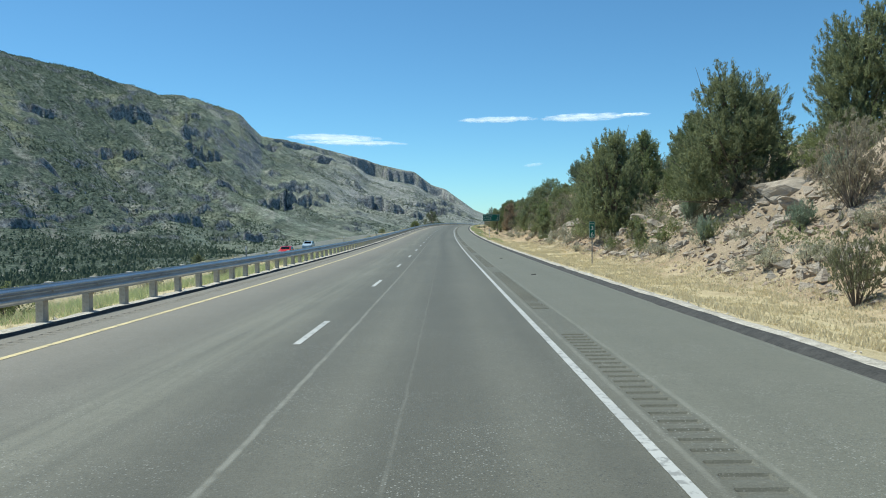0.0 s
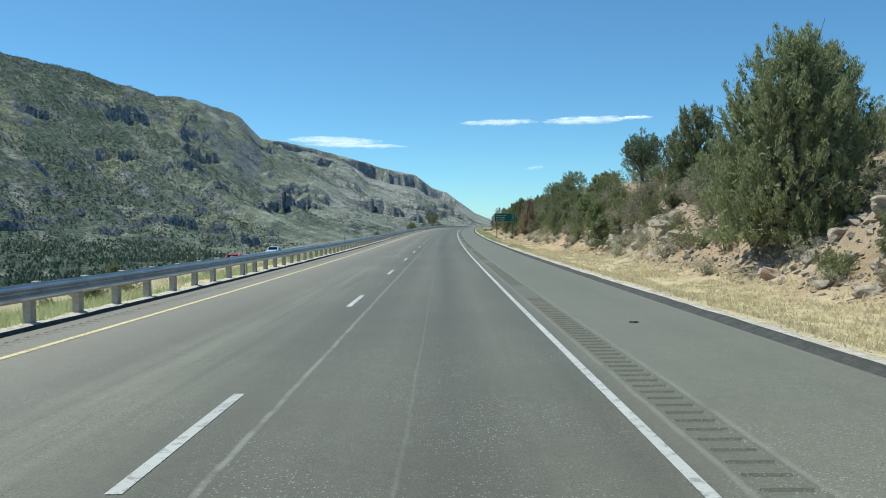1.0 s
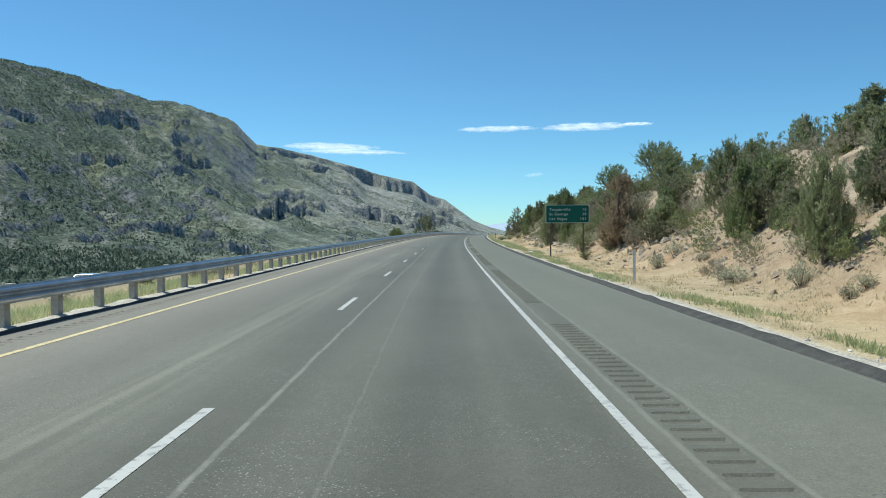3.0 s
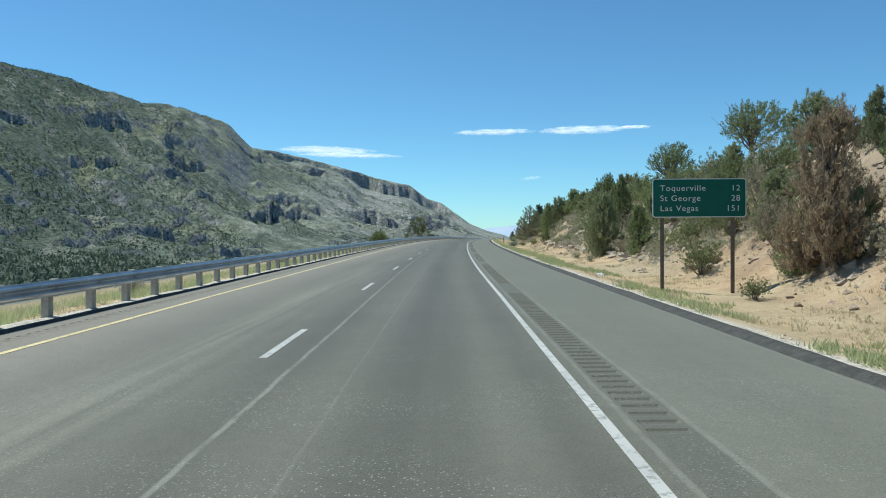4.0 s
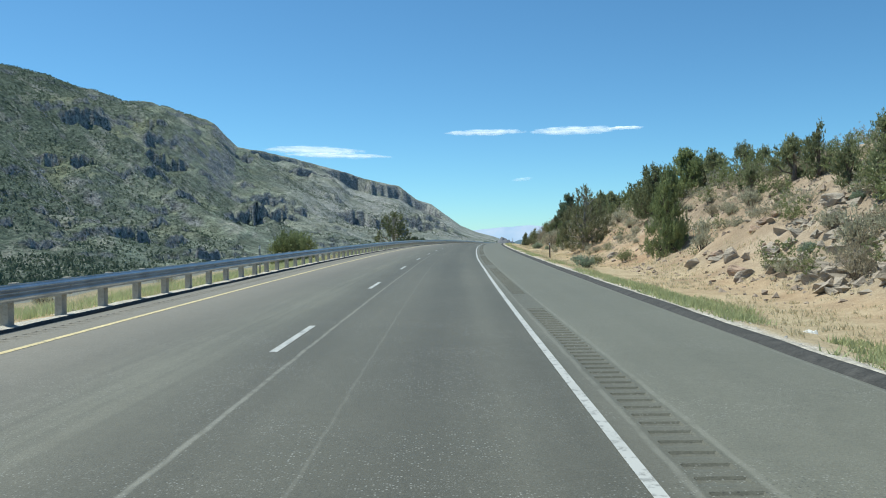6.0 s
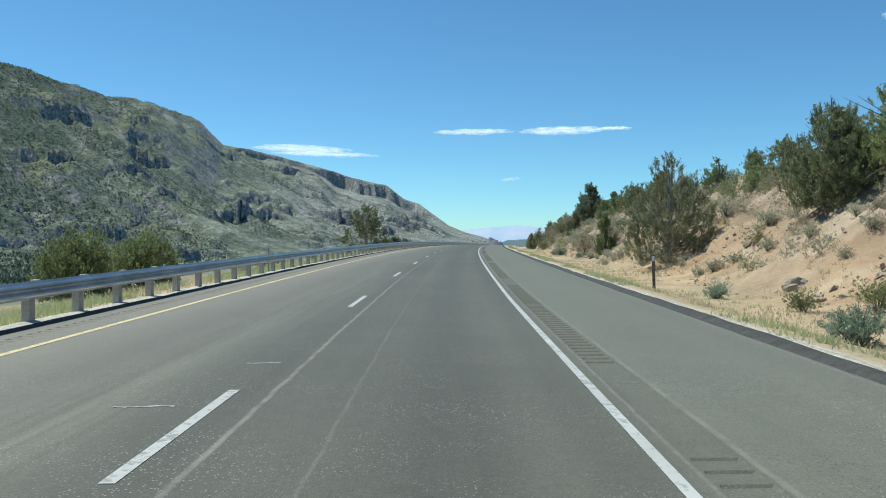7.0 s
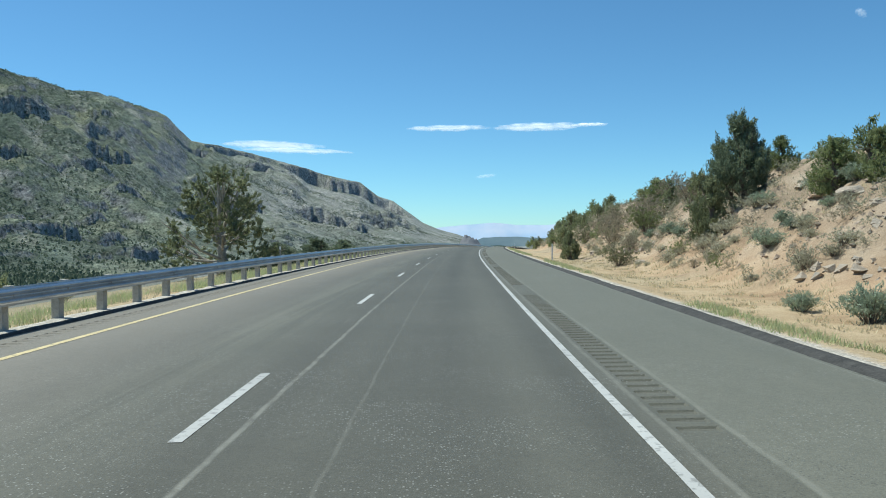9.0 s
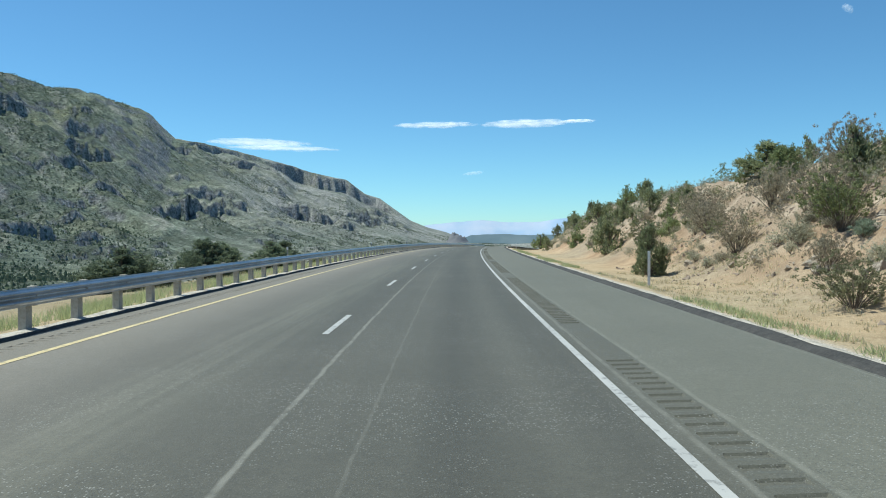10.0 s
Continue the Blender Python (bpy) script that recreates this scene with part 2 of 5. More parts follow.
def mountain_material():
    """Grey-green scrub in belts along the beds and streaks down the fall line, pale scree, blue-grey rock on the steep faces."""
    m, n, l, b = mat("mountain_scrub", 0.95, 0, 0.05)
    geo = n.new("ShaderNodeNewGeometry")
    p = geo.outputs["Position"]
    nz = n.new("ShaderNodeSeparateXYZ")
    l.new(geo.outputs["Normal"], nz.inputs[0])
    uv = n.new("ShaderNodeUVMap")
    uv.uv_map = "lane"

    def drawn(sx, sy, detail=5, rough=0.6):
        mp = n.new("ShaderNodeMapping")
        mp.inputs["Scale"].default_value = (sx, sy, 1)
        l.new(uv.outputs[0], mp.inputs["Vector"])
        return tex(n, l, mp.outputs[0], 1.0, detail, rough)

    at = n.new("ShaderNodeSeparateXYZ")
    l.new(uv.outputs[0], at.inputs[0])
    bearing, up = at.outputs[0], at.outputs[1]
    big, mid, fine = tex(n, l, p, 0.0035, 5, 0.6), tex(n, l, p, 0.02, 6, 0.65), tex(n, l, p, 0.11, 6, 0.75)
    ps = n.new("ShaderNodeSeparateXYZ")
    l.new(p, ps.inputs[0])
    slant = n.new("ShaderNodeCombineXYZ")
    l.new(op(n, l, "MULTIPLY_ADD", ps.outputs[0], 0.65, op(n, l, "MULTIPLY", ps.outputs[1], 0.76)), slant.inputs[0])
    l.new(op(n, l, "MULTIPLY_ADD", ps.outputs[0], -0.114, op(n, l, "MULTIPLY", ps.outputs[1], 0.0975)), slant.inputs[1])
    belts, fall, beds = drawn(0.16, 7.0), tex(n, l, slant.outputs[0], 0.022, 6, 0.65), drawn(0.5, 46.0, 5, 0.65)
    # scrub greens lean towards blue: aerial haze taken into the base colour
    scrub = ramp(n, l, belts, (0.34, (0.105, 0.142, 0.115)), (0.5, (0.165, 0.203, 0.158)), (0.64, (0.265, 0.295, 0.205)))
    scrub = mix(n, l, 0.45, scrub, ramp(n, l, mid, (0.32, (0.095, 0.122, 0.10)), (0.65, (0.32, 0.345, 0.28))))
    scrub = mix(n, l, 1.0, scrub, ramp(n, l, fall, (0.32, 0.70), (0.66, 1.30)), "MULTIPLY")
    scrub = mix(n, l, 0.7, scrub, mix(n, l, 1.0, scrub, ramp(n, l, beds, (0.36, 0.62), (0.6, 1.22)), "MULTIPLY"))
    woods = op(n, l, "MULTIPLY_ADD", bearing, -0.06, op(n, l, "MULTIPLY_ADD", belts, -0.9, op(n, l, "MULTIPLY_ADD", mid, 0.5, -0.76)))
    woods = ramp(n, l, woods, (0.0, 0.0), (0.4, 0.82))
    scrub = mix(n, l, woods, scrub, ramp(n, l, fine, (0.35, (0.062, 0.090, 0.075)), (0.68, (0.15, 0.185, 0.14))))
    grassy = op(n, l, "MULTIPLY", ramp(n, l, drawn(0.30, 9.0, 4), (0.54, 0.0), (0.68, 0.6)), ramp(n, l, up, (0.25, 0.0), (0.4, 1.0), (0.7, 1.0), (0.85, 0.2)))
    scrub = mix(n, l, grassy, scrub, (0.36, 0.37, 0.225))
    # loose pale stone: thin runs everywhere, broad aprons under the far cliffs
    runs = ramp(n, l, op(n, l, "MULTIPLY", fall, drawn(0.7, 4.0, 4)), (0.27, 0.0), (0.37, 0.6))
    scrub = mix(n, l, runs, scrub, (0.41, 0.40, 0.36))
    far_side = ramp(n, l, op(n, l, "MULTIPLY_ADD", bearing, 0.1, 1.15), (0.0, 0.0), (0.55, 1.0))
    apron = op(n, l, "MULTIPLY", far_side, ramp(n, l, fall, (0.36, 0.15), (0.58, 0.9)))
    apron = op(n, l, "MULTIPLY", apron, ramp(n, l, up, (0.22, 0.25), (0.45, 1.0)))
    scrub = mix(n, l, apron, scrub, (0.39, 0.395, 0.375))
    rock = ramp(n, l, fine, (0.3, (0.16, 0.17, 0.185)), (0.7, (0.42, 0.42, 0.41)))
    steep = ramp(n, l, op(n, l, "MULTIPLY_ADD", mid, 0.35, nz.outputs[2]), (0.78, 1.0), (0.97, 0.0))
    col = mix(n, l, steep, scrub, rock)
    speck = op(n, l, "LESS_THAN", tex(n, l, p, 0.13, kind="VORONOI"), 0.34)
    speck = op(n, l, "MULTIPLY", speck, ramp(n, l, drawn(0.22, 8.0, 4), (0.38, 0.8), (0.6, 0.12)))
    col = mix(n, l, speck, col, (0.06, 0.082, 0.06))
    col = mix(n, l, 1.0, col, ramp(n, l, fine, (0.3, 0.55), (0.7, 1.42)), "MULTIPLY")
    col = mix(n, l, 1.0, col, ramp(n, l, tex(n, l, p, 0.32, 4, 0.8), (0.3, 0.68), (0.7, 1.32)), "MULTIPLY")
    l.new(col, b.inputs["Base Color"])
    bump(n, l, b, op(n, l, "ADD", op(n, l, "MULTIPLY_ADD", mid, 2.0, fine), op(n, l, "MULTIPLY", fall, 1.5)), 1.0, 8.0)
    return m


ASPHALT = asphalt_material()
BITUMEN = simple("dark_bitumen", (0.03, 0.03, 0.028), (0.085, 0.082, 0.075), 5, 0.85, 0, 0.6, 0.02)
WHITE_PAINT = paint_material("white_road_paint", (0.50, 0.50, 0.47))
YELLOW_PAINT = paint_material("yellow_road_paint", (0.70, 0.58, 0.31))
GROUND = ground_material()
MOUNTAIN = mountain_material()
GALVANISED = simple("galvanised_steel", (0.30, 0.315, 0.33), (0.54, 0.555, 0.57), 1.5, 0.34, 0.85, 0.1, 0.003, 0.5, 20)
POST_STEEL = simple("dull_post_steel", (0.20, 0.20, 0.19), (0.36, 0.36, 0.34), 3, 0.65, 0.25)
WOOD_POST = simple("weathered_post", (0.34, 0.32, 0.27), (0.52, 0.49, 0.42), 4, 0.9)
REDROCK = layered_rock("reddish_rock", (0.16, 0.10, 0.075), (0.46, 0.335, 0.25))
CHIPS = simple("tan_stone_chips", (0.19, 0.145, 0.11), (0.43, 0.35, 0.275), 2.0, 0.9, 0, 0.6, 0.03)
PALE_BARK = simple("bleached_bark", (0.26, 0.235, 0.20), (0.52, 0.48, 0.42), 6, 0.95, 0, 0.8, 0.02)
BARK = simple("grey_bark", (0.10, 0.08, 0.065), (0.26, 0.22, 0.18), 6, 0.95, 0, 0.8, 0.02)
JUNIPER = foliage("juniper_green", (0.050, 0.066, 0.037), (0.42, 0.455, 0.25))
JUNIPER_BLUE = foliage("juniper_blue_green", (0.044, 0.066, 0.046), (0.30, 0.36, 0.23))
PINYON = foliage("pinyon_green", (0.050, 0.072, 0.034), (0.40, 0.455, 0.215))
GREYJUNIPER = foliage("greying_juniper", (0.045, 0.05, 0.03), (0.38, 0.39, 0.23))
BROWNLEAF = foliage("dying_brown_leaf", (0.20, 0.155, 0.10), (0.54, 0.43, 0.30))
SAGE = foliage("sage_grey_green", (0.20, 0.20, 0.135), (0.64, 0.62, 0.47))
SAGE_BLUE = foliage("rabbitbrush_blue_green", (0.16, 0.21, 0.15), (0.42, 0.49, 0.36))
OAKBRUSH = foliage("oakbrush_green", (0.075, 0.098, 0.045), (0.36, 0.40, 0.19))
GREYBRUSH = foliage("grey_twigs", (0.17, 0.15, 0.105), (0.50, 0.45, 0.33))
STRAW = foliage("dry_straw", (0.42, 0.35, 0.21), (0.78, 0.70, 0.48))
PALEGRASS = foliage("pale_green_weeds", (0.28, 0.34, 0.15), (0.62, 0.67, 0.39))
GREENGRASS = foliage("green_weeds", (0.23, 0.27, 0.12), (0.56, 0.59, 0.33))
SIGN_GREEN = simple("sign_green_sheeting", (0.004, 0.105, 0.075), (0.006, 0.125, 0.088), 2, 0.45, 0, 0.02, 0.002)
SIGN_WHITE = simple("sign_white_sheeting", (0.62, 0.68, 0.64), (0.72, 0.78, 0.74), 3, 0.5, 0, 0.02, 0.002)
GRAVEL = simple("pale_gravel", (0.36, 0.33, 0.29), (0.74, 0.71, 0.65), 9, 0.9)
RUST_POST = simple("brown_steel", (0.10, 0.075, 0.06), (0.20, 0.16, 0.13), 5, 0.8)
WHITE_POST = simple("white_plastic", (0.62, 0.61, 0.58), (0.80, 0.79, 0.76), 3, 0.6)
REFLECTOR = simple("pale_reflector", (0.60, 0.62, 0.62), (0.75, 0.77, 0.77), 8, 0.25, 0, 0.05, 0.002, 0.6)
RED_PAINT = simple("red_car_paint", (0.50, 0.012, 0.015), (0.58, 0.02, 0.022), 2, 0.25, 0, 0.02, 0.001, 0.5)
BLUE_PAINT = simple("pale_blue_car_paint", (0.36, 0.48, 0.58), (0.44, 0.56, 0.66), 2, 0.25, 0, 0.02, 0.001, 0.5)
CAR_GLASS = simple("dark_car_glass", (0.012, 0.014, 0.016), (0.02, 0.022, 0.025), 2, 0.08, 0, 0.0, 0.001, 0.6)
RUBBER = simple("black_rubber", (0.02, 0.02, 0.02), (0.04, 0.04, 0.04), 8, 0.85)
GRAVEL_BED = simple("gravel_bed", (0.26, 0.235, 0.19), (0.64, 0.60, 0.52), 5, 0.95, 0, 0.8, 0.03)
TAN_ROCK = layered_rock("tan_layered_rock", (0.13, 0.105, 0.085), (0.44, 0.375, 0.30))

# ---- plan: the road's line, the ground's height ----
def road_x(y):
    """Sideways place of the lane dashes at y metres along the road."""
    y = np.asarray(y, float)
    s = np.clip(y, 0, 303) / 300
    inside = 4.134 * s - 13.248 * s**2 + 23.374 * s**3 - 5.267 * s**4
    past = np.clip(y - 303, 0, 360)
    return inside + 0.01378 * np.minimum(y, 0) + 0.0889 * np.maximum(y - 303, 0) + 0.00028 * past**2 + 0.2016 * np.maximum(y - 663, 0)


def road_z(y):
    y = np.asarray(y, float)
    s = np.clip(y, 0, 303) / 300
    past = np.clip(y - 303, 0, 500)
    return -0.015 * np.minimum(np.maximum(y, -400), 303) + 10.335 * s**2 - 5.368 * s**3 - 0.000045 * past**2 - 0.045 * np.clip(y - 803, 0, 600)


def lattice(ix, iy, seed):
    h = (ix * 374761393 + iy * 668265263 + seed * 144665) & 0xFFFFFFFF
    h = ((h ^ (h >> 13)) * 1274126177) & 0xFFFFFFFF
    return ((h ^ (h >> 16)) & 0xFFFF) / 32768.0 - 1.0


def smooth_noise(x, y, seed=0):
    x, y = np.broadcast_arrays(np.asarray(x, float), np.asarray(y, float))
    ix, iy = np.floor(x).astype(np.int64), np.floor(y).astype(np.int64)
    fx, fy = x - ix, y - iy
    fx, fy = fx * fx * (3 - 2 * fx), fy * fy * (3 - 2 * fy)
    a, b = lattice(ix, iy, seed), lattice(ix + 1, iy, seed)
    c, d = lattice(ix, iy + 1, seed), lattice(ix + 1, iy + 1, seed)
    return (a + (b - a) * fx) * (1 - fy) + (c + (d - c) * fx) * fy


def fbm(x, y, octaves=4, seed=0, gain=0.5):
    total, amp, f = 0.0, 1.0, 1.0
    for k in range(octaves):
        total = total + amp * smooth_noise(np.asarray(x) * f + 17.3 * k, np.asarray(y) * f - 9.1 * k, seed + k)
        amp, f = amp * gain, f * 2.03
    return total


def ramp01(x, a, b):
    t = np.clip((np.asarray(x, float) - a) / (b - a), 0, 1)
    return t * t * (3 - 2 * t)


SIDE_U = (-2500, -700, -300, -140, -60, -38, -31, -19.6, -17.5, -14, -9, -7.2, -6.2, -5.3, -4.83, 7.12, 7.75, 9.4, 11.4, 12.3, 13.3, 14.4, 16.5, 19, 21, 30, 45, 65, 110, 400, 2500)
SIDE_Z = (-30, -36, -34, -26, -13, -7.5, -3.15, -3.05, -1.9, -1.0, -0.5, -0.26, -0.14, -0.06, -0.06, -0.06, -0.04, -0.42, -0.46, -0.38, -0.02, 0.58, 2.05, 4.0, 5.1, 7.2, 9.6, 11.0, 12, 8, -20)
BANK_Y = (-60, 20, 50, 80, 105, 150, 180, 205, 240, 280, 320, 360, 450, 600)
BANK_K = (1.05, 1.05, 1.05, 1.1, 1.1, 1.0, 1.0, 0.95, 0.95, 0.95, 0.95, 0.95, 0.95, 0.9)
# the range to the left: bearing, crest's angle of height, crest's distance
RIDGE_AZ = (-180, -75, -45, -28.5, -23.3, -20.9, -19.0, -17.4, -15.3, -13.8, -12.3, -10.2, -7.1, -3.9, -1.7, -0.5, 0.5, 1.5, 2.5, 3.6, 5.0, 6.0, 180)
RIDGE_EL = (0.5, 7, 10.5, 10.73, 9.78, 9.11, 8.56, 8.56, 8.01, 7.49, 6.0, 5.66, 4.93, 3.98, 3.55, 2.62, 2.32, 1.58, 0.85, 0.40, 0.03, -0.5, -0.6)
RIDGE_R = (2600, 2500, 2550, 2700, 2900, 3000, 3120, 3280, 3520, 3740, 4000, 4300, 4560, 4650, 4650, 4650, 4650, 4650, 4600, 4500, 4450, 4450, 4500)
CENTRE = (2.2, 0.0)
# crags on the face: bearing, share of the way up, half width and height in metres
OUTCROPS = ((-20.9, 0.70, 42, 46), (-21.5, 0.82, 34, 26), (-17.3, 0.73, 28, 28), (-16.6, 0.655, 28, 44), (-15.9, 0.54, 32, 54), (-17.0, 0.475, 24, 20),
            (-22.2, 0.51, 17, 30), (-21.2, 0.505, 14, 24), (-20.4, 0.505, 15, 22), (-26.2, 0.66, 30, 20), (-12.0, 0.81, 46, 34), (-10.5, 0.935, 52, 46),
            (-9.1, 0.935, 50, 46), (-8.2, 0.81, 84, 38), (-6.6, 0.86, 30, 34), (0.5, 0.92, 52, 46), (-10.9, 0.335, 50, 44), (-9.6, 0.41, 50, 38),
            (-10.1, 0.475, 60, 26), (-8.6, 0.445, 40, 22), (-4.5, 0.50, 46, 44), (-2.9, 0.445, 40, 48), (-2.1, 0.415, 40, 38), (-0.7, 0.55, 50, 38),
            (0.5, 0.67, 52, 48), (0.1, 0.545, 40, 34), (-24.1, 0.345, 60, 13), (-21.8, 0.29, 70, 13), (-19.8, 0.22, 84, 15), (-17.2, 0.185, 62, 13),
            (-26.3, 0.305, 60, 15), (-13.2, 0.11, 40, 18), (-6.0, 0.60, 30, 22), (1.4, 0.60, 40, 34))
LEDGES = (0.10, 0.145, 0.19, 0.245, 0.30, 0.36, 0.42, 0.49, 0.56, 0.63, 0.71, 0.79, 0.87)  # thin rock beds that crop out across the face


def near_height(u, y):
    z = np.interp(u, SIDE_U, SIDE_Z)
    k = np.interp(y, BANK_Y, BANK_K)
    up = ramp01(u, 12, 16)
    z = np.where(u > 12, z * (1 + (k - 1) * up), z)
    away = ramp01(u, 8.5, 20) + ramp01(-u, 6.5, 25)
    rough = ramp01(u, 12.5, 15) * (1 - ramp01(u, 30, 80))
    z = z + away * (0.22 * fbm(u / 5.0, y / 7.0, 3, 5) + 1.5 * ramp01(np.abs(u), 16, 60) * fbm(u / 40.0, y / 55.0, 3, 9))
    z = z + rough * (0.22 * fbm(u / 1.0, y / 1.3, 4, 21) + 0.40 * np.abs(fbm(u / 2.6, y / 3.4, 3, 31)))
    z = z + 0.05 * ramp01(u, 7.3, 9) * fbm(u / 0.8, y / 0.9, 2, 41)
    return road_z(y) + z


def far_height(x, y):
    dx, dy = x - CENTRE[0], y - CENTRE[1]
    r, az = np.hypot(dx, dy), np.degrees(np.arctan2(dx, dy))
    el = np.interp(az, RIDGE_AZ, RIDGE_EL)
    rc = np.interp(az, RIDGE_AZ, RIDGE_R)
    crest = 1.6 + rc * np.tan(np.radians(el))
    foot = np.interp(az, (-180, -40, -28, -12, 0, 6, 180), (700, 700, 800, 1150, 1900, 2500, 1500))
    base = np.interp(az, (-60, -28, -8, 2, 8, 30, 90), (-40, -36, -40, -50, -70, -30, -20))
    t = np.clip((r - foot) / (rc - foot), 0, 1)
    # slope: gentle apron, steeper face, cliff steps near the top
    g = 0.55 * t**1.25 + 0.45 * ramp01(t, 0.2, 1.0)
    cliff = 0.018 + (0.035 * ramp01(az, -13.5, -11) + 0.15 * ramp01(az, -6.5, -4.5)) * (1 - ramp01(az, 0.5, 2.5))
    edge = 0.93 + 0.025 * fbm(x / 120, y / 120, 3, 33)
    g = g * (1 - cliff) + cliff * ramp01(t, edge - 0.004, edge + 0.004)
    g = g + 0.012 * np.sin(t * 26 + 3 * fbm(x / 700, y / 700, 3, 3)) * ramp01(t, 0.1, 0.4) * (1 - ramp01(t, 0.9, 1.0))
    big = ramp01(t, 0.03, 0.35) * (1 - 0.85 * ramp01(t, 0.8, 0.98))
    # gullies run down the face, slantwise towards the valley's mouth
    along = (x * 0.62 + y * 0.78)
    down = (-x * 0.78 + y * 0.62)
    gul = np.abs(fbm(along / 330, down / 1500, 4, 51)) - 0.35
    relief = big * (40 * gul + 20 * (np.abs(fbm(along / 95, down / 620, 3, 57)) - 0.3) + 9 * fbm(x / 150, y / 150, 4, 71, 0.55) + 5 * np.abs(fbm(x / 38, y / 38, 3, 75)))
    ragged, jag = 1 + 0.5 * fbm(x / 60, y / 60, 3, 77), np.clip(1 + 0.8 * fbm(x / 26, y / 26, 3, 79), 0.2, 1.45)
    for oa, ot, wide, tall in OUTCROPS:
        reach = np.maximum(wide * 1.35 * ragged, 4)
        side = (az - oa) * rc * 0.01745 * (0.35 + 0.65 * t)
        depth = (t - ot) * (rc - foot) + 30 * (jag - 1) + 0.25 * side
        wall = ramp01(depth, -4, 5)
        cut = (wall - 1) * ramp01(depth, -120, -15)  # a wall cut into the slope
        rise = wall * (1 - ramp01(depth, 20, 160))  # a rib that stands out of it
        relief = relief + tall * jag**1.4 * np.exp(-((side / reach) ** 4)) * (1.0 * cut if ot > 0.78 else 0.42 * cut + 0.26 * rise) * (1.9 if oa > -9 else 1.3 if oa > -12.5 else 1.0)
    for k, level in enumerate(LEDGES):
        depth = (t - level) * (rc - foot) + 40 * fbm(along / 210, down / 900, 3, 120 + k) + 8 * (jag - 1)
        there = np.clip(1.7 * fbm(along / 130, down / 700, 3, 150 + k) + 0.15, 0, 1) * jag
        relief = relief + (6 + 3 * (k % 3)) * there * ramp01(depth, -3, 4) * (1 - ramp01(depth, 10, 75))
    z = base + (crest - base) * g + relief * np.clip((crest - base) / 400, 0.1, 1)
    z = z + (1 - t) * 3.5 * fbm(x / 160, y / 160, 4, 81) + 4 * ramp01(t, 0.85, 1) * fbm(x / 60, y / 60, 3, 91) * np.clip(el / 5, 0, 1)
    return np.where(r > rc, np.maximum(z - 0.35 * (r - rc), base), z)


def ground_height(x, y):
    u = x - road_x(y)
    r = np.hypot(x - CENTRE[0], y - CENTRE[1])
    w = ramp01(r, 420, 1000)
    return near_height(u, y) * (1 - w) + far_height(x, y) * w


def spot(u, y, dz=0.0):
    """The place on the ground at u metres to the right of the lane dashes, y metres along."""
    x = float(road_x(y)) + u
    return Vector((x, y, float(ground_height(np.float64(x), np.float64(y))) + dz))


def grid_mesh(name, rows, material, smooth=True, lane=None):
    """A sheet from an array of points (rows, columns, 3); lane: u and y for each point."""
    a, b = rows.shape[:2]
    i = np.arange(a * b).reshape(a, b)
    quads = np.stack((i[:-1, :-1], i[:-1, 1:], i[1:, 1:], i[1:, :-1]), -1).reshape(-1, 4)
    me = bpy.data.meshes.new(name)
    me.vertices.add(a * b)
    me.vertices.foreach_set("co", rows.reshape(-1).astype(np.float32))
    me.loops.add(quads.size)
    me.loops.foreach_set("vertex_index", quads.reshape(-1).astype(np.int32))
    me.polygons.add(len(quads))
    me.polygons.foreach_set("loop_start", np.arange(0, quads.size, 4, dtype=np.int32))
    me.polygons.foreach_set("use_smooth", np.full(len(quads), smooth))
    me.update(calc_edges=True)
    if lane is not None:
        layer = me.uv_layers.new(name="lane")
        layer.data.foreach_set("uv", lane.reshape(-1, 2)[quads.reshape(-1)].reshape(-1).astype(np.float32))
    me.materials.append(material)
    return me


def soup(name, verts, faces, material, smooth=False):
    """A mesh from arrays of points and of equal-sized faces."""
    faces = np.asarray(faces)
    me = bpy.data.meshes.new(name)
    me.vertices.add(len(verts))
    me.vertices.foreach_set("co", np.asarray(verts, np.float32).reshape(-1))
    me.loops.add(faces.size)
    me.loops.foreach_set("vertex_index", faces.reshape(-1).astype(np.int32))
    me.polygons.add(len(faces))
    me.polygons.foreach_set("loop_start", np.arange(0, faces.size, faces.shape[1], dtype=np.int32))
    me.polygons.foreach_set("use_smooth", np.full(len(faces), smooth))
    me.update(calc_edges=True)
    me.materials.append(material)
    return me


def attach(name, me, parent, label=""):
    ob = new(name, me)
    ob.parent = parent
    return tagged(ob, label)


def part(name, bm, material, parent, label=""):
    me = bpy.data.meshes.new(name)
    bm.to_mesh(me)
    bm.free()
    me.materials.append(material)
    return attach(name, me, parent, label)


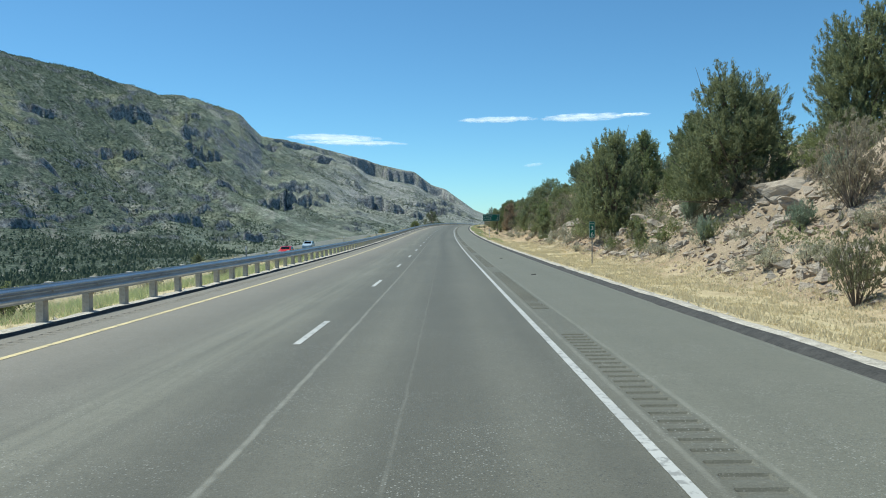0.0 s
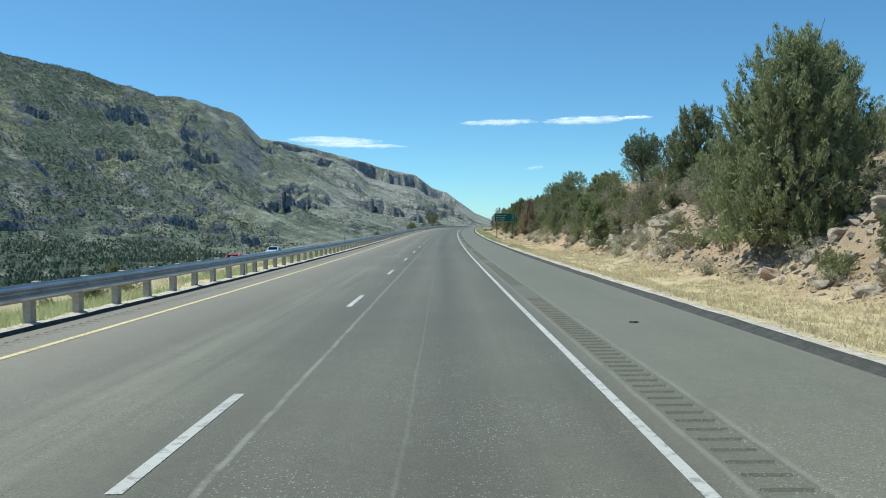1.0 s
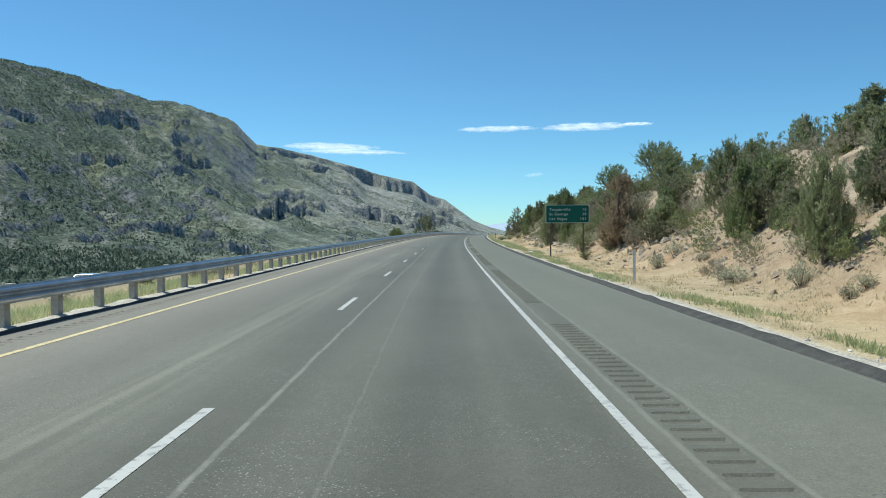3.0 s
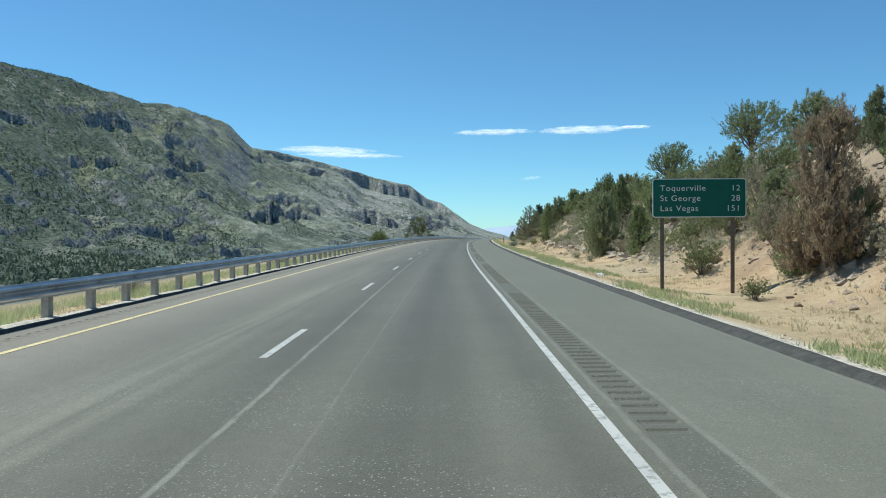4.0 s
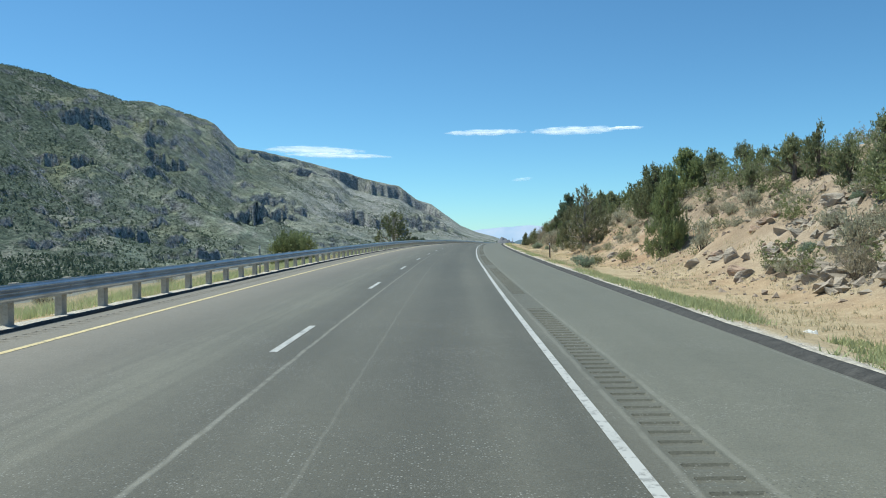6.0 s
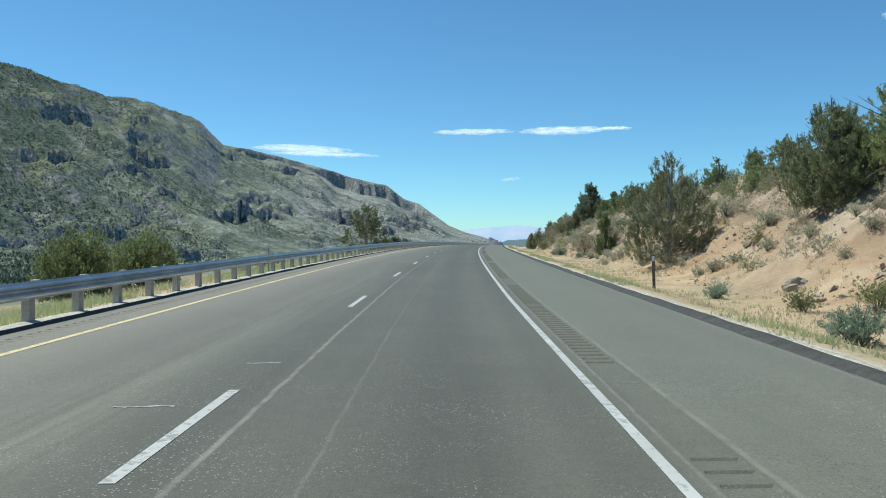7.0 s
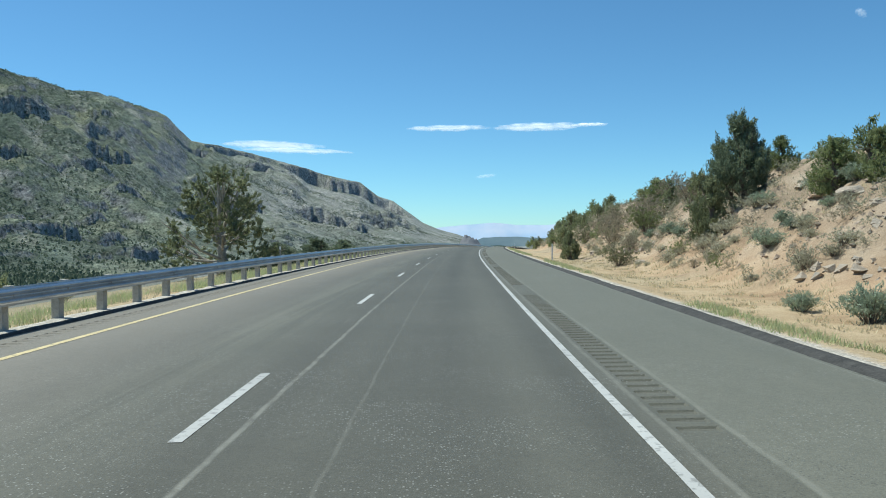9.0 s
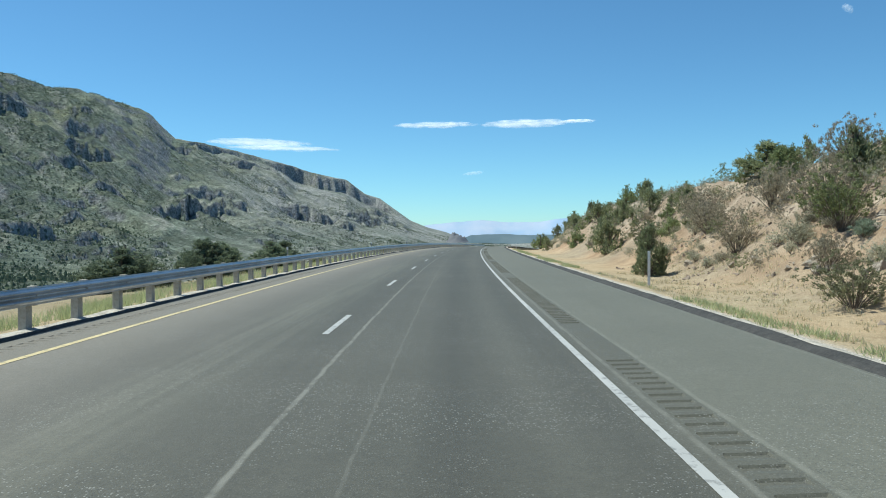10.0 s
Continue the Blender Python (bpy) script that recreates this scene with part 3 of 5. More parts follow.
# ---- ground: one sheet near the road, joined to the valley and the range ----
def build_ground():
    us = np.concatenate((-np.geomspace(300, 9.2, 34), np.arange(-9, -4.8, 0.35), [-4.83], [7.12, 7.25, 7.45, 7.7], np.arange(8, 13, 0.4), np.arange(13, 26, 0.45), np.geomspace(26, 320, 30)))
    ys = np.concatenate((np.arange(-40, 440, 0.6), np.geomspace(440, 900, 70)))
    U, Y = np.meshgrid(us, ys)
    X = road_x(Y) + U
    Z = ground_height(X, Y)
    Z = np.where((U > -4.82) & (U < 7.11), Z - 0.5, Z)
    ob = new("ground", grid_mesh("ground", np.stack((X, Y, Z), -1), GROUND, lane=np.stack((U, Y), -1)))
    tagged(ob, "dry roadside ground with straw grass and reddish soil bank", "ground", kind="structure")
    # a strip under the pavement hides between the two sides: the road lies over it
    az = np.radians(np.concatenate((np.arange(-180, -36, 3.0), np.arange(-36, -31, 0.5), np.arange(-31, 4, 0.12), np.arange(4, 20, 0.4), np.arange(20, 181, 3.0))))
    rr = np.concatenate((np.geomspace(30, 420, 14), np.geomspace(430, 4900, 620)))
    A, R = np.meshgrid(az, rr)
    X, Y = CENTRE[0] + R * np.sin(A), CENTRE[1] + R * np.cos(A)
    U = X - road_x(Y)
    Z = ground_height(X, Y)
    inner = (U > -290) & (U < 310) & (Y > -39) & (Y < 880)
    Z = np.where(inner, Z - 6, Z)
    deg = np.degrees(A)
    foot = np.interp(deg, (-180, -40, -28, -12, 0, 6, 180), (700, 700, 800, 1150, 1900, 2500, 1500))
    up = (R - foot) / (np.interp(deg, RIDGE_AZ, RIDGE_R) - foot)
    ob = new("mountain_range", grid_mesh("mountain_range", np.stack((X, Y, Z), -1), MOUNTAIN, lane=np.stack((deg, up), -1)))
    tagged(ob, "grey-green scrub-covered mountain range with dark rock outcrops", "mountain", kind="structure")


# ---- road ----
ROAD_Y0, ROAD_Y1 = -30.0, 720.0
RUMBLE_GAP = 18.79


def strip_shift(y):
    """How far the milled strip and its joints wander sideways."""
    return np.interp(y, (195, 220, 234, 250, 266), (0.0, -0.09, -0.15, -0.09, 0.0))


def ribbon(us, ys, lift):
    U, Y = np.meshgrid(us, ys)
    Z = road_z(Y) + lift
    shift = np.where((U > 3.9) & (U < 4.6), strip_shift(Y), 0.0)
    return np.stack((road_x(Y) + U + shift, Y, Z), -1), np.stack((U, Y), -1)


def rumble_band(u0, u1, pitch, depth, gaps):
    """A band of pavement with milled grooves across it."""
    ys, dz = [ROAD_Y0], [0.0]
    y = ROAD_Y0 + pitch
    while y < 430:
        if not gaps or (y - 69.0) % RUMBLE_GAP > 4.0:
            ys += [y, y + 0.05, y + 0.11, y + 0.165, y + 0.19]
            dz += [0, -0.55 * depth, -depth, -0.9 * depth, 0]
        y += pitch
    ys += list(np.linspace(432, ROAD_Y1, 60))
    dz += [0] * 60
    us = np.array((u0, u0 + 0.02, u1 - 0.02, u1))
    rows, lane = ribbon(us, np.array(ys), 0.0)
    rows[:, 1:3, 2] += np.array(dz)[:, None]
    return rows, lane


def build_road():
    road = tagged(new("road"), "grey two-lane asphalt carriageway with paved shoulders", "road", kind="structure")
    ys = np.concatenate((np.arange(ROAD_Y0, 430, 1.5), np.linspace(430, ROAD_Y1, 80)))
    for name, us in (("inner_shoulder", (-4.84, -4.84, -4.78, -4.46)), ("carriageway", (-4.20, -2, 0, 2, 3.7, 3.97)), ("outer_shoulder", (4.33, 4.55, 5.5, 6.6, 6.76, 6.86, 6.87))):
        rows, lane = ribbon(np.array(us), ys, 0.0)
        if name == "inner_shoulder":
            rows[:, 0, 2] -= 0.3
            rows[:, 1, 2] += 0.015
        if name == "outer_shoulder":
            rows[:, 5, 2] += -0.03
            rows[:, 6, 2] -= 0.4
        attach(name, grid_mesh(name, rows, ASPHALT, lane=lane), road)
    for name, u0, u1, gaps in (("rumble_strip", 3.97, 4.33, True), ("rumble_strip", -4.46, -4.20, False)):
        rows, lane = rumble_band(u0, u1, 0.305, 0.019, gaps)
        attach(name, grid_mesh(name, rows, ASPHALT, smooth=False, lane=lane), road, "milled rumble strip grooves")
    for name, u, w, material in (("edge_line", 3.635, 0.098, WHITE_PAINT), ("yellow_line", -3.66, 0.12, YELLOW_PAINT)):
        rows, _ = ribbon(np.array((u - w / 2, u + w / 2)), ys, 0.005)
        if name == "edge_line":  # the painted line wanders a little
            rows[:, :, 0] += np.interp(ys, (0, 20, 50, 82, 128, 143, 160, 218, 233, 250, 280, 308, 330), (0.09, 0.025, -0.015, -0.01, 0.06, 0.085, 0.028, 0.028, -0.04, 0.005, 0.03, 0.065, 0.03))[:, None]
        attach(name, grid_mesh(name, rows, material), road, "solid white edge line" if material is WHITE_PAINT else "solid yellow edge line")
    for k in range(-3, 46):
        y1 = 14.70 + 12.192 * k
        rows, _ = ribbon(np.array((-0.055, 0.055)), np.linspace(y1 - 3.05, y1, 4), 0.005)
        attach("lane_dash", grid_mesh("lane_dash", rows, WHITE_PAINT), road, "white dashed lane mark")


def build_kerbs():
    """Low dikes of dark asphalt along both pavement edges."""
    sec = {"asphalt_kerb_inner": ((-4.95, -0.25), (-4.94, 0.02), (-4.91, 0.05), (-4.84, 0.05), (-4.80, 0.01), (-4.78, -0.05)),
           "asphalt_kerb_outer": ((6.73, -0.03), (6.77, 0.008), (6.87, 0.05), (6.95, 0.065), (7.03, 0.055), (7.08, 0.0), (7.10, -0.3))}
    ys = np.concatenate((np.arange(ROAD_Y0, 430, 0.8), np.linspace(430, ROAD_Y1, 80)))
    for name, pts in sec.items():
        pts = np.array(pts)
        U = np.tile(pts[:, 0], (len(ys), 1)) + 0.02 * fbm(ys / 1.7, ys * 0, 3, 13)[:, None]
        Y = np.tile(ys[:, None], (1, len(pts)))
        Z = road_z(Y) + pts[None, :, 1] + 0.012 * fbm(ys / 0.9, ys * 0 + 3, 3, 14)[:, None]
        ob = new(name, grid_mesh(name, np.stack((road_x(Y) + U, Y, Z), -1), BITUMEN))
        tagged(ob, "low dark asphalt kerb along the pavement edge", "kerb", kind="structure")
    for name, u0, u1 in (("gravel_strip_outer", 7.06, 7.52), ("gravel_strip_inner", -5.60, -4.90)):
        us = np.linspace(u0, u1, 7)
        U, Y = np.meshgrid(us, ys)
        edge = np.abs(np.linspace(-1, 1, 7))[None, :]
        U = U + 0.10 * edge * fbm(Y / 1.3, U, 3, 15) * (U > us[0]) * (U < us[-1]) + (us[-1 if u0 > 0 else 0] == U) * 0.12 * fbm(Y / 0.9, Y * 0, 3, 17)
        if u0 > 0:  # the strip narrows further along
            U = u0 + (U - u0) * np.interp(Y, (70, 115), (1.0, 0.5))
        Z = np.where((U > 7.46) | (U < -5.45), near_height(U, Y) + 0.02, road_z(Y) + np.where(U > 0, 0.018, 0.012)) + 0.022 * fbm(U / 0.15, Y / 0.15, 2, 19)
        Z[:, -1 if u0 > 0 else 0] -= 0.12
        Z[:, 0 if u0 > 0 else -1] -= 0.03
        ob = new(name, grid_mesh(name, np.stack((road_x(Y) + U, Y, Z), -1), GRAVEL_BED))
        tagged(ob, "pale crushed gravel along the pavement edge", "gravel", kind="structure")


def build_lower_road():
    """The other carriageway, on a bench below."""
    us, ys = np.linspace(-29.5, -20.5, 7), np.arange(-30, 700, 3.0)
    U, Y = np.meshgrid(us, ys)
    X = road_x(Y) + U
    Z = np.broadcast_to(road_z(ys)[:, None] - 2.86, X.shape)
    ob = new("lower_road", grid_mesh("lower_road", np.stack((X, Y, Z), -1), ASPHALT, lane=np.stack((U * 0 + 5.5, Y), -1)))
    tagged(ob, "grey asphalt carriageway on a bench below the guardrail", "road", kind="structure")
    for u in (-28.6, -21.4):
        U, Y = np.meshgrid((u - 0.06, u + 0.06), ys)
        Z = road_z(Y) - 2.852
        attach("edge_line", grid_mesh("edge_line", np.stack((road_x(Y) + U, Y, Z), -1), WHITE_PAINT), ob)


build_ground()
build_road()
build_kerbs()
build_lower_road()


# ---- guardrail along the inner edge ----
RAIL_U, POST_GAP = -5.36, 1.905


def build_guardrail():
    rail = tagged(new("guardrail"), "galvanised steel beam guardrail on weathered posts", "guardrail")
    # the beam's section: two rounded corrugations, metal 4 mm thick; offset towards the road, height
    sec = []
    for k in range(25):
        h = k / 24
        sec.append((0.042 + 0.040 * -math.cos(4 * math.pi * h) * (1 if 0.06 < h < 0.94 else 0.4), 0.43 + 0.312 * h))
    sec += [(a - 0.005, b) for a, b in reversed(sec)]
    sec = np.array(sec + sec[:1])
    n = 78
    for k in range(n):
        y0 = -25 + k * 4 * POST_GAP
        ys = np.linspace(y0, y0 + 4 * POST_GAP + 0.15, 9)
        lap = 0.0 if k % 2 else 0.006
        rows = np.empty((9, len(sec), 3))
        rows[:, :, 0] = (road_x(ys) + RAIL_U + 0.20 + lap)[:, None] + sec[None, :, 0]
        rows[:, :, 1] = ys[:, None]
        rows[:, :, 2] = road_z(ys)[:, None] + sec[None, :, 1]
        attach("beam", grid_mesh("beam", rows, GALVANISED), rail, "galvanised corrugated steel beam")
    bm = bmesh.new()
    bmesh.ops.create_cube(bm, size=1, matrix=Matrix.Translation((0, 0, 0.02)) @ Matrix.Diagonal((0.15, 0.20, 1.36, 1)))
    bmesh.ops.bevel(bm, geom=bm.edges[:], offset=0.008, segments=1, affect="EDGES")
    post_me = bpy.data.meshes.new("post")
    bm.to_mesh(post_me)
    bm.free()
    post_me.materials.append(WOOD_POST)
    bm = bmesh.new()
    bmesh.ops.create_cube(bm, size=1, matrix=Matrix.Translation((0.135, 0, 0.585)) @ Matrix.Diagonal((0.12, 0.15, 0.34, 1)))
    bmesh.ops.bevel(bm, geom=bm.edges[:], offset=0.008, segments=1, affect="EDGES")
    bmesh.ops.create_cone(bm, segments=8, radius1=0.018, radius2=0.014, depth=0.03, cap_ends=True, matrix=Matrix.Translation((0.205, 0, 0.585)) @ Matrix.Rotation(math.pi / 2, 4, "Y"))
    block_me = bpy.data.meshes.new("spacer_block")
    bm.to_mesh(block_me)
    bm.free()
    block_me.materials.append(WOOD_POST)
    for k in range(n * 4 - 20):
        y = -25 + k * POST_GAP
        turn = pose(float(road_x(y)) + RAIL_U, y, float(road_z(y)), 0, random.uniform(-1, 1), -math.degrees(math.atan(float(road_x(y + 1) - road_x(y)))))
        attach("post", post_me, rail).matrix_basis = turn
        attach("spacer_block", block_me, rail).matrix_basis = turn


build_guardrail()

# ---- plants ----
rng = np.random.default_rng(7)


def tube(path, radii, sides=6):
    """Points and quads of a tapered tube along a path."""
    path, verts, faces = np.asarray(path, float), [], []
    for k, (p, r) in enumerate(zip(path, radii)):
        d = path[min(k + 1, len(path) - 1)] - path[max(k - 1, 0)]
        d = d / (np.linalg.norm(d) + 1e-9)
        a = np.cross(d, (0.31, 0.95, 0.1))
        a /= np.linalg.norm(a) + 1e-9
        b = np.cross(d, a)
        for j in range(sides):
            w = 2 * math.pi * j / sides
            verts.append(p + r * (math.cos(w) * a + math.sin(w) * b))
    for k in range(len(path) - 1):
        for j in range(sides):
            i, i2 = k * sides + j, k * sides + (j + 1) % sides
            faces.append((i, i2, i2 + sides, i + sides))
    return np.array(verts), np.array(faces)


def join(pieces):
    verts, faces, n = [], [], 0
    for v, f in pieces:
        verts.append(v)
        faces.append(f + n)
        n += len(v)
    return np.concatenate(verts), np.concatenate(faces)


def blades(centres, aims, length, width, spread, count, reach=0.0):
    """Narrow leaf sprays: count at each centre, pointing about along aims and strung out along them."""
    n = len(centres) * count
    aims = aims / np.linalg.norm(aims, axis=1, keepdims=True)
    a = np.repeat(aims, count, 0)
    c = np.repeat(centres, count, 0) + rng.normal(0, 1, (n, 3)) * max(length * 0.32, 0.035) + a * (rng.uniform(-0.5, 0.6, (n, 1)) * reach)
    d = a + rng.normal(0, spread, (n, 3))
    d /= np.linalg.norm(d, axis=1, keepdims=True)
    s = np.cross(d, rng.normal(0, 1, (n, 3)))
    s /= np.linalg.norm(s, axis=1, keepdims=True)
    ln = length * rng.uniform(0.6, 1.35, (n, 1))
    w = width * rng.uniform(0.6, 1.3, (n, 1))
    v = np.stack((c - d * ln * 0.5 + s * w * 0.5, c - d * ln * 0.5 - s * w * 0.5, c + d * ln * 0.5), 1).reshape(-1, 3)
    return v, np.arange(n * 3).reshape(n, 3)


ENVELOPE = {
    "round": ((0.0, 0.03, 0.12, 0.35, 0.6, 0.8, 0.93, 1.0), (0.6, 0.8, 0.95, 1.0, 0.86, 0.62, 0.36, 0.12)),
    "cone": ((0.0, 0.05, 0.15, 0.35, 0.6, 0.8, 0.93, 1.0), (0.4, 0.75, 1.0, 0.92, 0.66, 0.38, 0.16, 0.04)),
    "open": ((0.0, 0.2, 0.35, 0.55, 0.75, 0.9, 1.0), (0.0, 0.1, 0.75, 1.0, 0.95, 0.65, 0.2)),
    "lean": ((0.0, 0.1, 0.3, 0.5, 0.75, 0.92, 1.0), (0.6, 0.9, 1.0, 0.85, 0.55, 0.3, 0.1)),
}


def tree_meshes(name, shape, high, wide, leaf, lobes, clumps, per, length, width, core=0.34, bark=None, lump=1.0, upright=0.9, reach=0.0):
    """Trunk and crown of one tree, high x wide metres."""
    zs, rs = ENVELOPE[shape]
    zc = rng.uniform(0.06 if shape != "open" else 0.36, 0.93, lobes) ** (1.15 if shape != "open" else 0.8)
    env = np.interp(zc, zs, rs) * wide / 2
    ang = rng.uniform(0, 2 * math.pi) + np.arange(lobes) * 2.39996 + rng.normal(0, 0.3, lobes)
    rad = env * rng.uniform(0.35, 0.82, lobes)
    size = np.clip(env - rad, 0, None) * 1.0 + wide * 0.10 * rng.uniform(0.6, 1.3, lobes)
    size = np.maximum(size * 0.75 * lump, wide * 0.07)
    centre = np.stack((rad * np.cos(ang), rad * np.sin(ang), zc * high * 0.93), 1)
    centre = np.concatenate((centre, [[0, 0, high * 0.86], [0.05 * wide, 0, high * 0.70], [0, 0.06 * wide, high * 0.5]]))
    size = np.concatenate((size, [wide * 0.09, wide * 0.13, wide * 0.2]))
    weight = size**1.6
    pick = rng.choice(len(centre), clumps, p=weight / weight.sum())
    out = rng.normal(0, 1, (clumps, 3))
    radial = centre[pick] * (1, 1, 0)
    radial = radial / (np.linalg.norm(radial, axis=1, keepdims=True) + 0.2)
    out = out / np.linalg.norm(out, axis=1, keepdims=True) + radial * 0.55 + np.array((0, 0, 0.25))
    out /= np.linalg.norm(out, axis=1, keepdims=True)
    pos = centre[pick] + out * (size[pick] * np.where(rng.random(clumps) < 0.22, 0.45, 1.0) * rng.uniform(0.6, 1.08, clumps))[:, None] * (1, 1, 1.45)
    pos[:, 2] = np.maximum(pos[:, 2], 0.04 * high)
    aims = out * 0.55 + np.array((0, 0, upright if shape != "open" else 0.45))
    v, f = blades(pos, aims, length, width, 0.38, per, reach or 0.05 * wide + 0.12)
    if core:  # dense inner foliage
        each = 30
        ks = np.repeat(np.arange(len(centre)), each)
        inner = rng.normal(0, 1, (len(ks), 3))
        inner *= (rng.random((len(ks), 1)) ** 0.5 * core * 1.7 / np.linalg.norm(inner, axis=1, keepdims=True)) * size[ks][:, None]
        at = centre[ks] + inner * (1, 1, 1.25)
        at[:, 2] = np.maximum(at[:, 2], 0.05 * high)
        iv, jf = blades(at, rng.normal(0, 1, (len(ks), 3)), 0.03 * wide + 0.12, 0.018 * wide + 0.07, 0.3, 1)
        v, f = np.concatenate((v, iv)), np.concatenate((f, jf + len(v)))
    crown = soup(name + "_crown", v, f, leaf)
    pieces = []
    base = 0.028 * high + 0.05
    bend = rng.normal(0, 0.05 * wide, (5, 2))
    bend[0] = 0
    spine = np.stack((np.cumsum(bend[:, 0]) * 0.5, np.cumsum(bend[:, 1]) * 0.5, np.array((-0.25, 0.15 * high, 0.35 * high, 0.6 * high, 0.85 * high))), 1)
    pieces.append(tube(spine, (base * 1.25, base, base * 0.75, base * 0.45, base * 0.15), 8))
    for k in rng.permutation(len(centre))[: max(8, lobes // 2)]:
        c = centre[k]
        z0 = max(0.08 * high, c[2] * rng.uniform(0.35, 0.65))
        a = np.array((np.interp(z0, spine[:, 2], spine[:, 0]), np.interp(z0, spine[:, 2], spine[:, 1]), z0))
        m = (a + c) / 2 + rng.normal(0, 0.03 * wide, 3) - np.array((0, 0, 0.03 * high))
        tip = c + (c - a) * 0.25
        pieces.append(tube((a, m, c, tip), (base * 0.42, base * 0.3, base * 0.16, base * 0.05), 5))
        for _ in range(3):
            e = c + rng.normal(0, 0.7, 3) * size[k]
            pieces.append(tube((m, (m + e) / 2 + rng.normal(0, 0.05, 3), e), (base * 0.16, base * 0.1, base * 0.03), 4))
    tv, tf = join(pieces)
    return soup(name + "_trunk", tv, tf, bark or BARK, smooth=True), crown, high, wide


def shrub_meshes(name, leaf, high, wide, stems, per, length, width):
    """A low brush: many stems fanning out from the ground, with leaf sprays along them."""
    ang, lean = rng.uniform(0, 2 * math.pi, stems), rng.uniform(0.05, 1.0, stems) ** 0.6
    tip = np.stack((np.cos(ang) * lean * wide * 0.48, np.sin(ang) * lean * wide * 0.48, high * (1.0 - 0.5 * lean**2) * rng.uniform(0.7, 1.05, stems)), 1)
    cs, aims = [], []
    for f in (0.5, 0.75, 1.0):
        cs.append(tip * (f, f, f**0.8) + rng.normal(0, 0.06 * wide, (stems, 3)))
        aims.append(tip / np.linalg.norm(tip, axis=1, keepdims=True) + np.array((0, 0, 0.4)))
    cs = np.concatenate(cs)
    cs[:, 2] = np.maximum(cs[:, 2], 0.05)
    v, f = blades(cs, np.concatenate(aims) * 0.6, length, width, 0.75, per)
    crown = soup(name + "_leaves", v, f, leaf)
    pieces = [tube(((0, 0, -0.12), t * (0.5, 0.5, 0.55), t), (0.016, 0.010, 0.004), 3) for t in tip[: stems // 2]]
    tv, tf = join(pieces)
    tf = np.where(tf % 9 < 3, tf % 9, tf)  # all stems grow from one root
    return soup(name + "_stems", tv, tf, BARK), crown, high, wide


BIG = [tree_meshes("juniper_big", c, 8.0, 6.2, JUNIPER, 64, 1500, 46, 0.17, 0.046, 0.36) for c in ("round", "lean", "round")]
BLUE = [tree_meshes("juniper_blue", "cone", 5.0, 3.3, JUNIPER_BLUE, 44, 800, 36, 0.14, 0.042, 0.36) for _ in range(2)]
MID = [tree_meshes("juniper_mid", c, 5.0, 4.0, m, 40, 680, 32, 0.15, 0.046, 0.38) for c, m in (("round", JUNIPER), ("cone", PINYON), ("lean", JUNIPER), ("round", PINYON))]
SMALL = [tree_meshes("juniper_small", c, 2.8, 1.9, m, 24, 330, 22, 0.125, 0.040, 0.36) for c, m in (("cone", JUNIPER), ("round", PINYON), ("lean", JUNIPER), ("cone", PINYON))]
OPEN = [tree_meshes("pinyon_open", "open", 5.0, 4.8, m, 30, 520, 26, 0.17, 0.05, 0) for m in (PINYON, JUNIPER)]
DARK_OPEN = [tree_meshes("pinyon_dark", "open", 5.0, 4.8, JUNIPER_BLUE, 30, 800, 26, 0.18, 0.055, 0.4)]
BROWN = [tree_meshes("juniper_brown", "round", 4.8, 3.2, BROWNLEAF, 30, 720, 36, 0.13, 0.034, 0.25)]
SPARSE = [tree_meshes("juniper_sparse", "lean", 6.4, 4.8, GREYJUNIPER, 38, 700, 40, 0.15, 0.040, 0.0, PALE_BARK), tree_meshes("juniper_gnarled", "round", 7.0, 7.2, JUNIPER, 34, 620, 52, 0.13, 0.05, 0.3, PALE_BARK, 0.55, 0.3, 0.2)]
SMALL_FAR = [tree_meshes("juniper_far", c, 2.8, 2.3, m, 12, 150, 10, 0.22, 0.08, 0.3) for c, m in (("cone", JUNIPER), ("round", PINYON), ("round", JUNIPER))]
SAGES = [shrub_meshes("sage", SAGE, 0.75, 1.2, 34, 12, 0.085, 0.030) for _ in range(3)]
SAGES_BLUE = [shrub_meshes("rabbitbrush", SAGE_BLUE, 0.8, 1.2, 70, 14, 0.10, 0.026) for _ in range(2)]
BRUSH_GREEN = [shrub_meshes("oakbrush", OAKBRUSH, 1.3, 1.8, 50, 11, 0.12, 0.046) for _ in range(2)]
BRUSH_GREY = [shrub_meshes("greybrush", GREYBRUSH, 1.3, 1.9, 50, 11, 0.13, 0.030) for _ in range(2)]
GREY_BIG = [shrub_meshes("greybrush_big", GREYBRUSH, 2.0, 2.8, 100, 15, 0.11, 0.032)]
GREEN_BIG = [shrub_meshes("oakbrush_big", OAKBRUSH, 2.0, 2.6, 90, 14, 0.11, 0.04), shrub_meshes("oakbrush_mixed", GREYJUNIPER, 2.0, 2.6, 90, 14, 0.11, 0.04)]
TALL_GREEN = [tree_meshes("tall_brush", "round", 2.8, 3.4, PINYON, 34, 600, 18, 0.15, 0.055, 0.42)]
GROUPS = {"juniper_tree": "roadside junipers", "pinyon_tree": "roadside pinyons", "sagebrush": "roadside brush", "shrub": "roadside brush"}


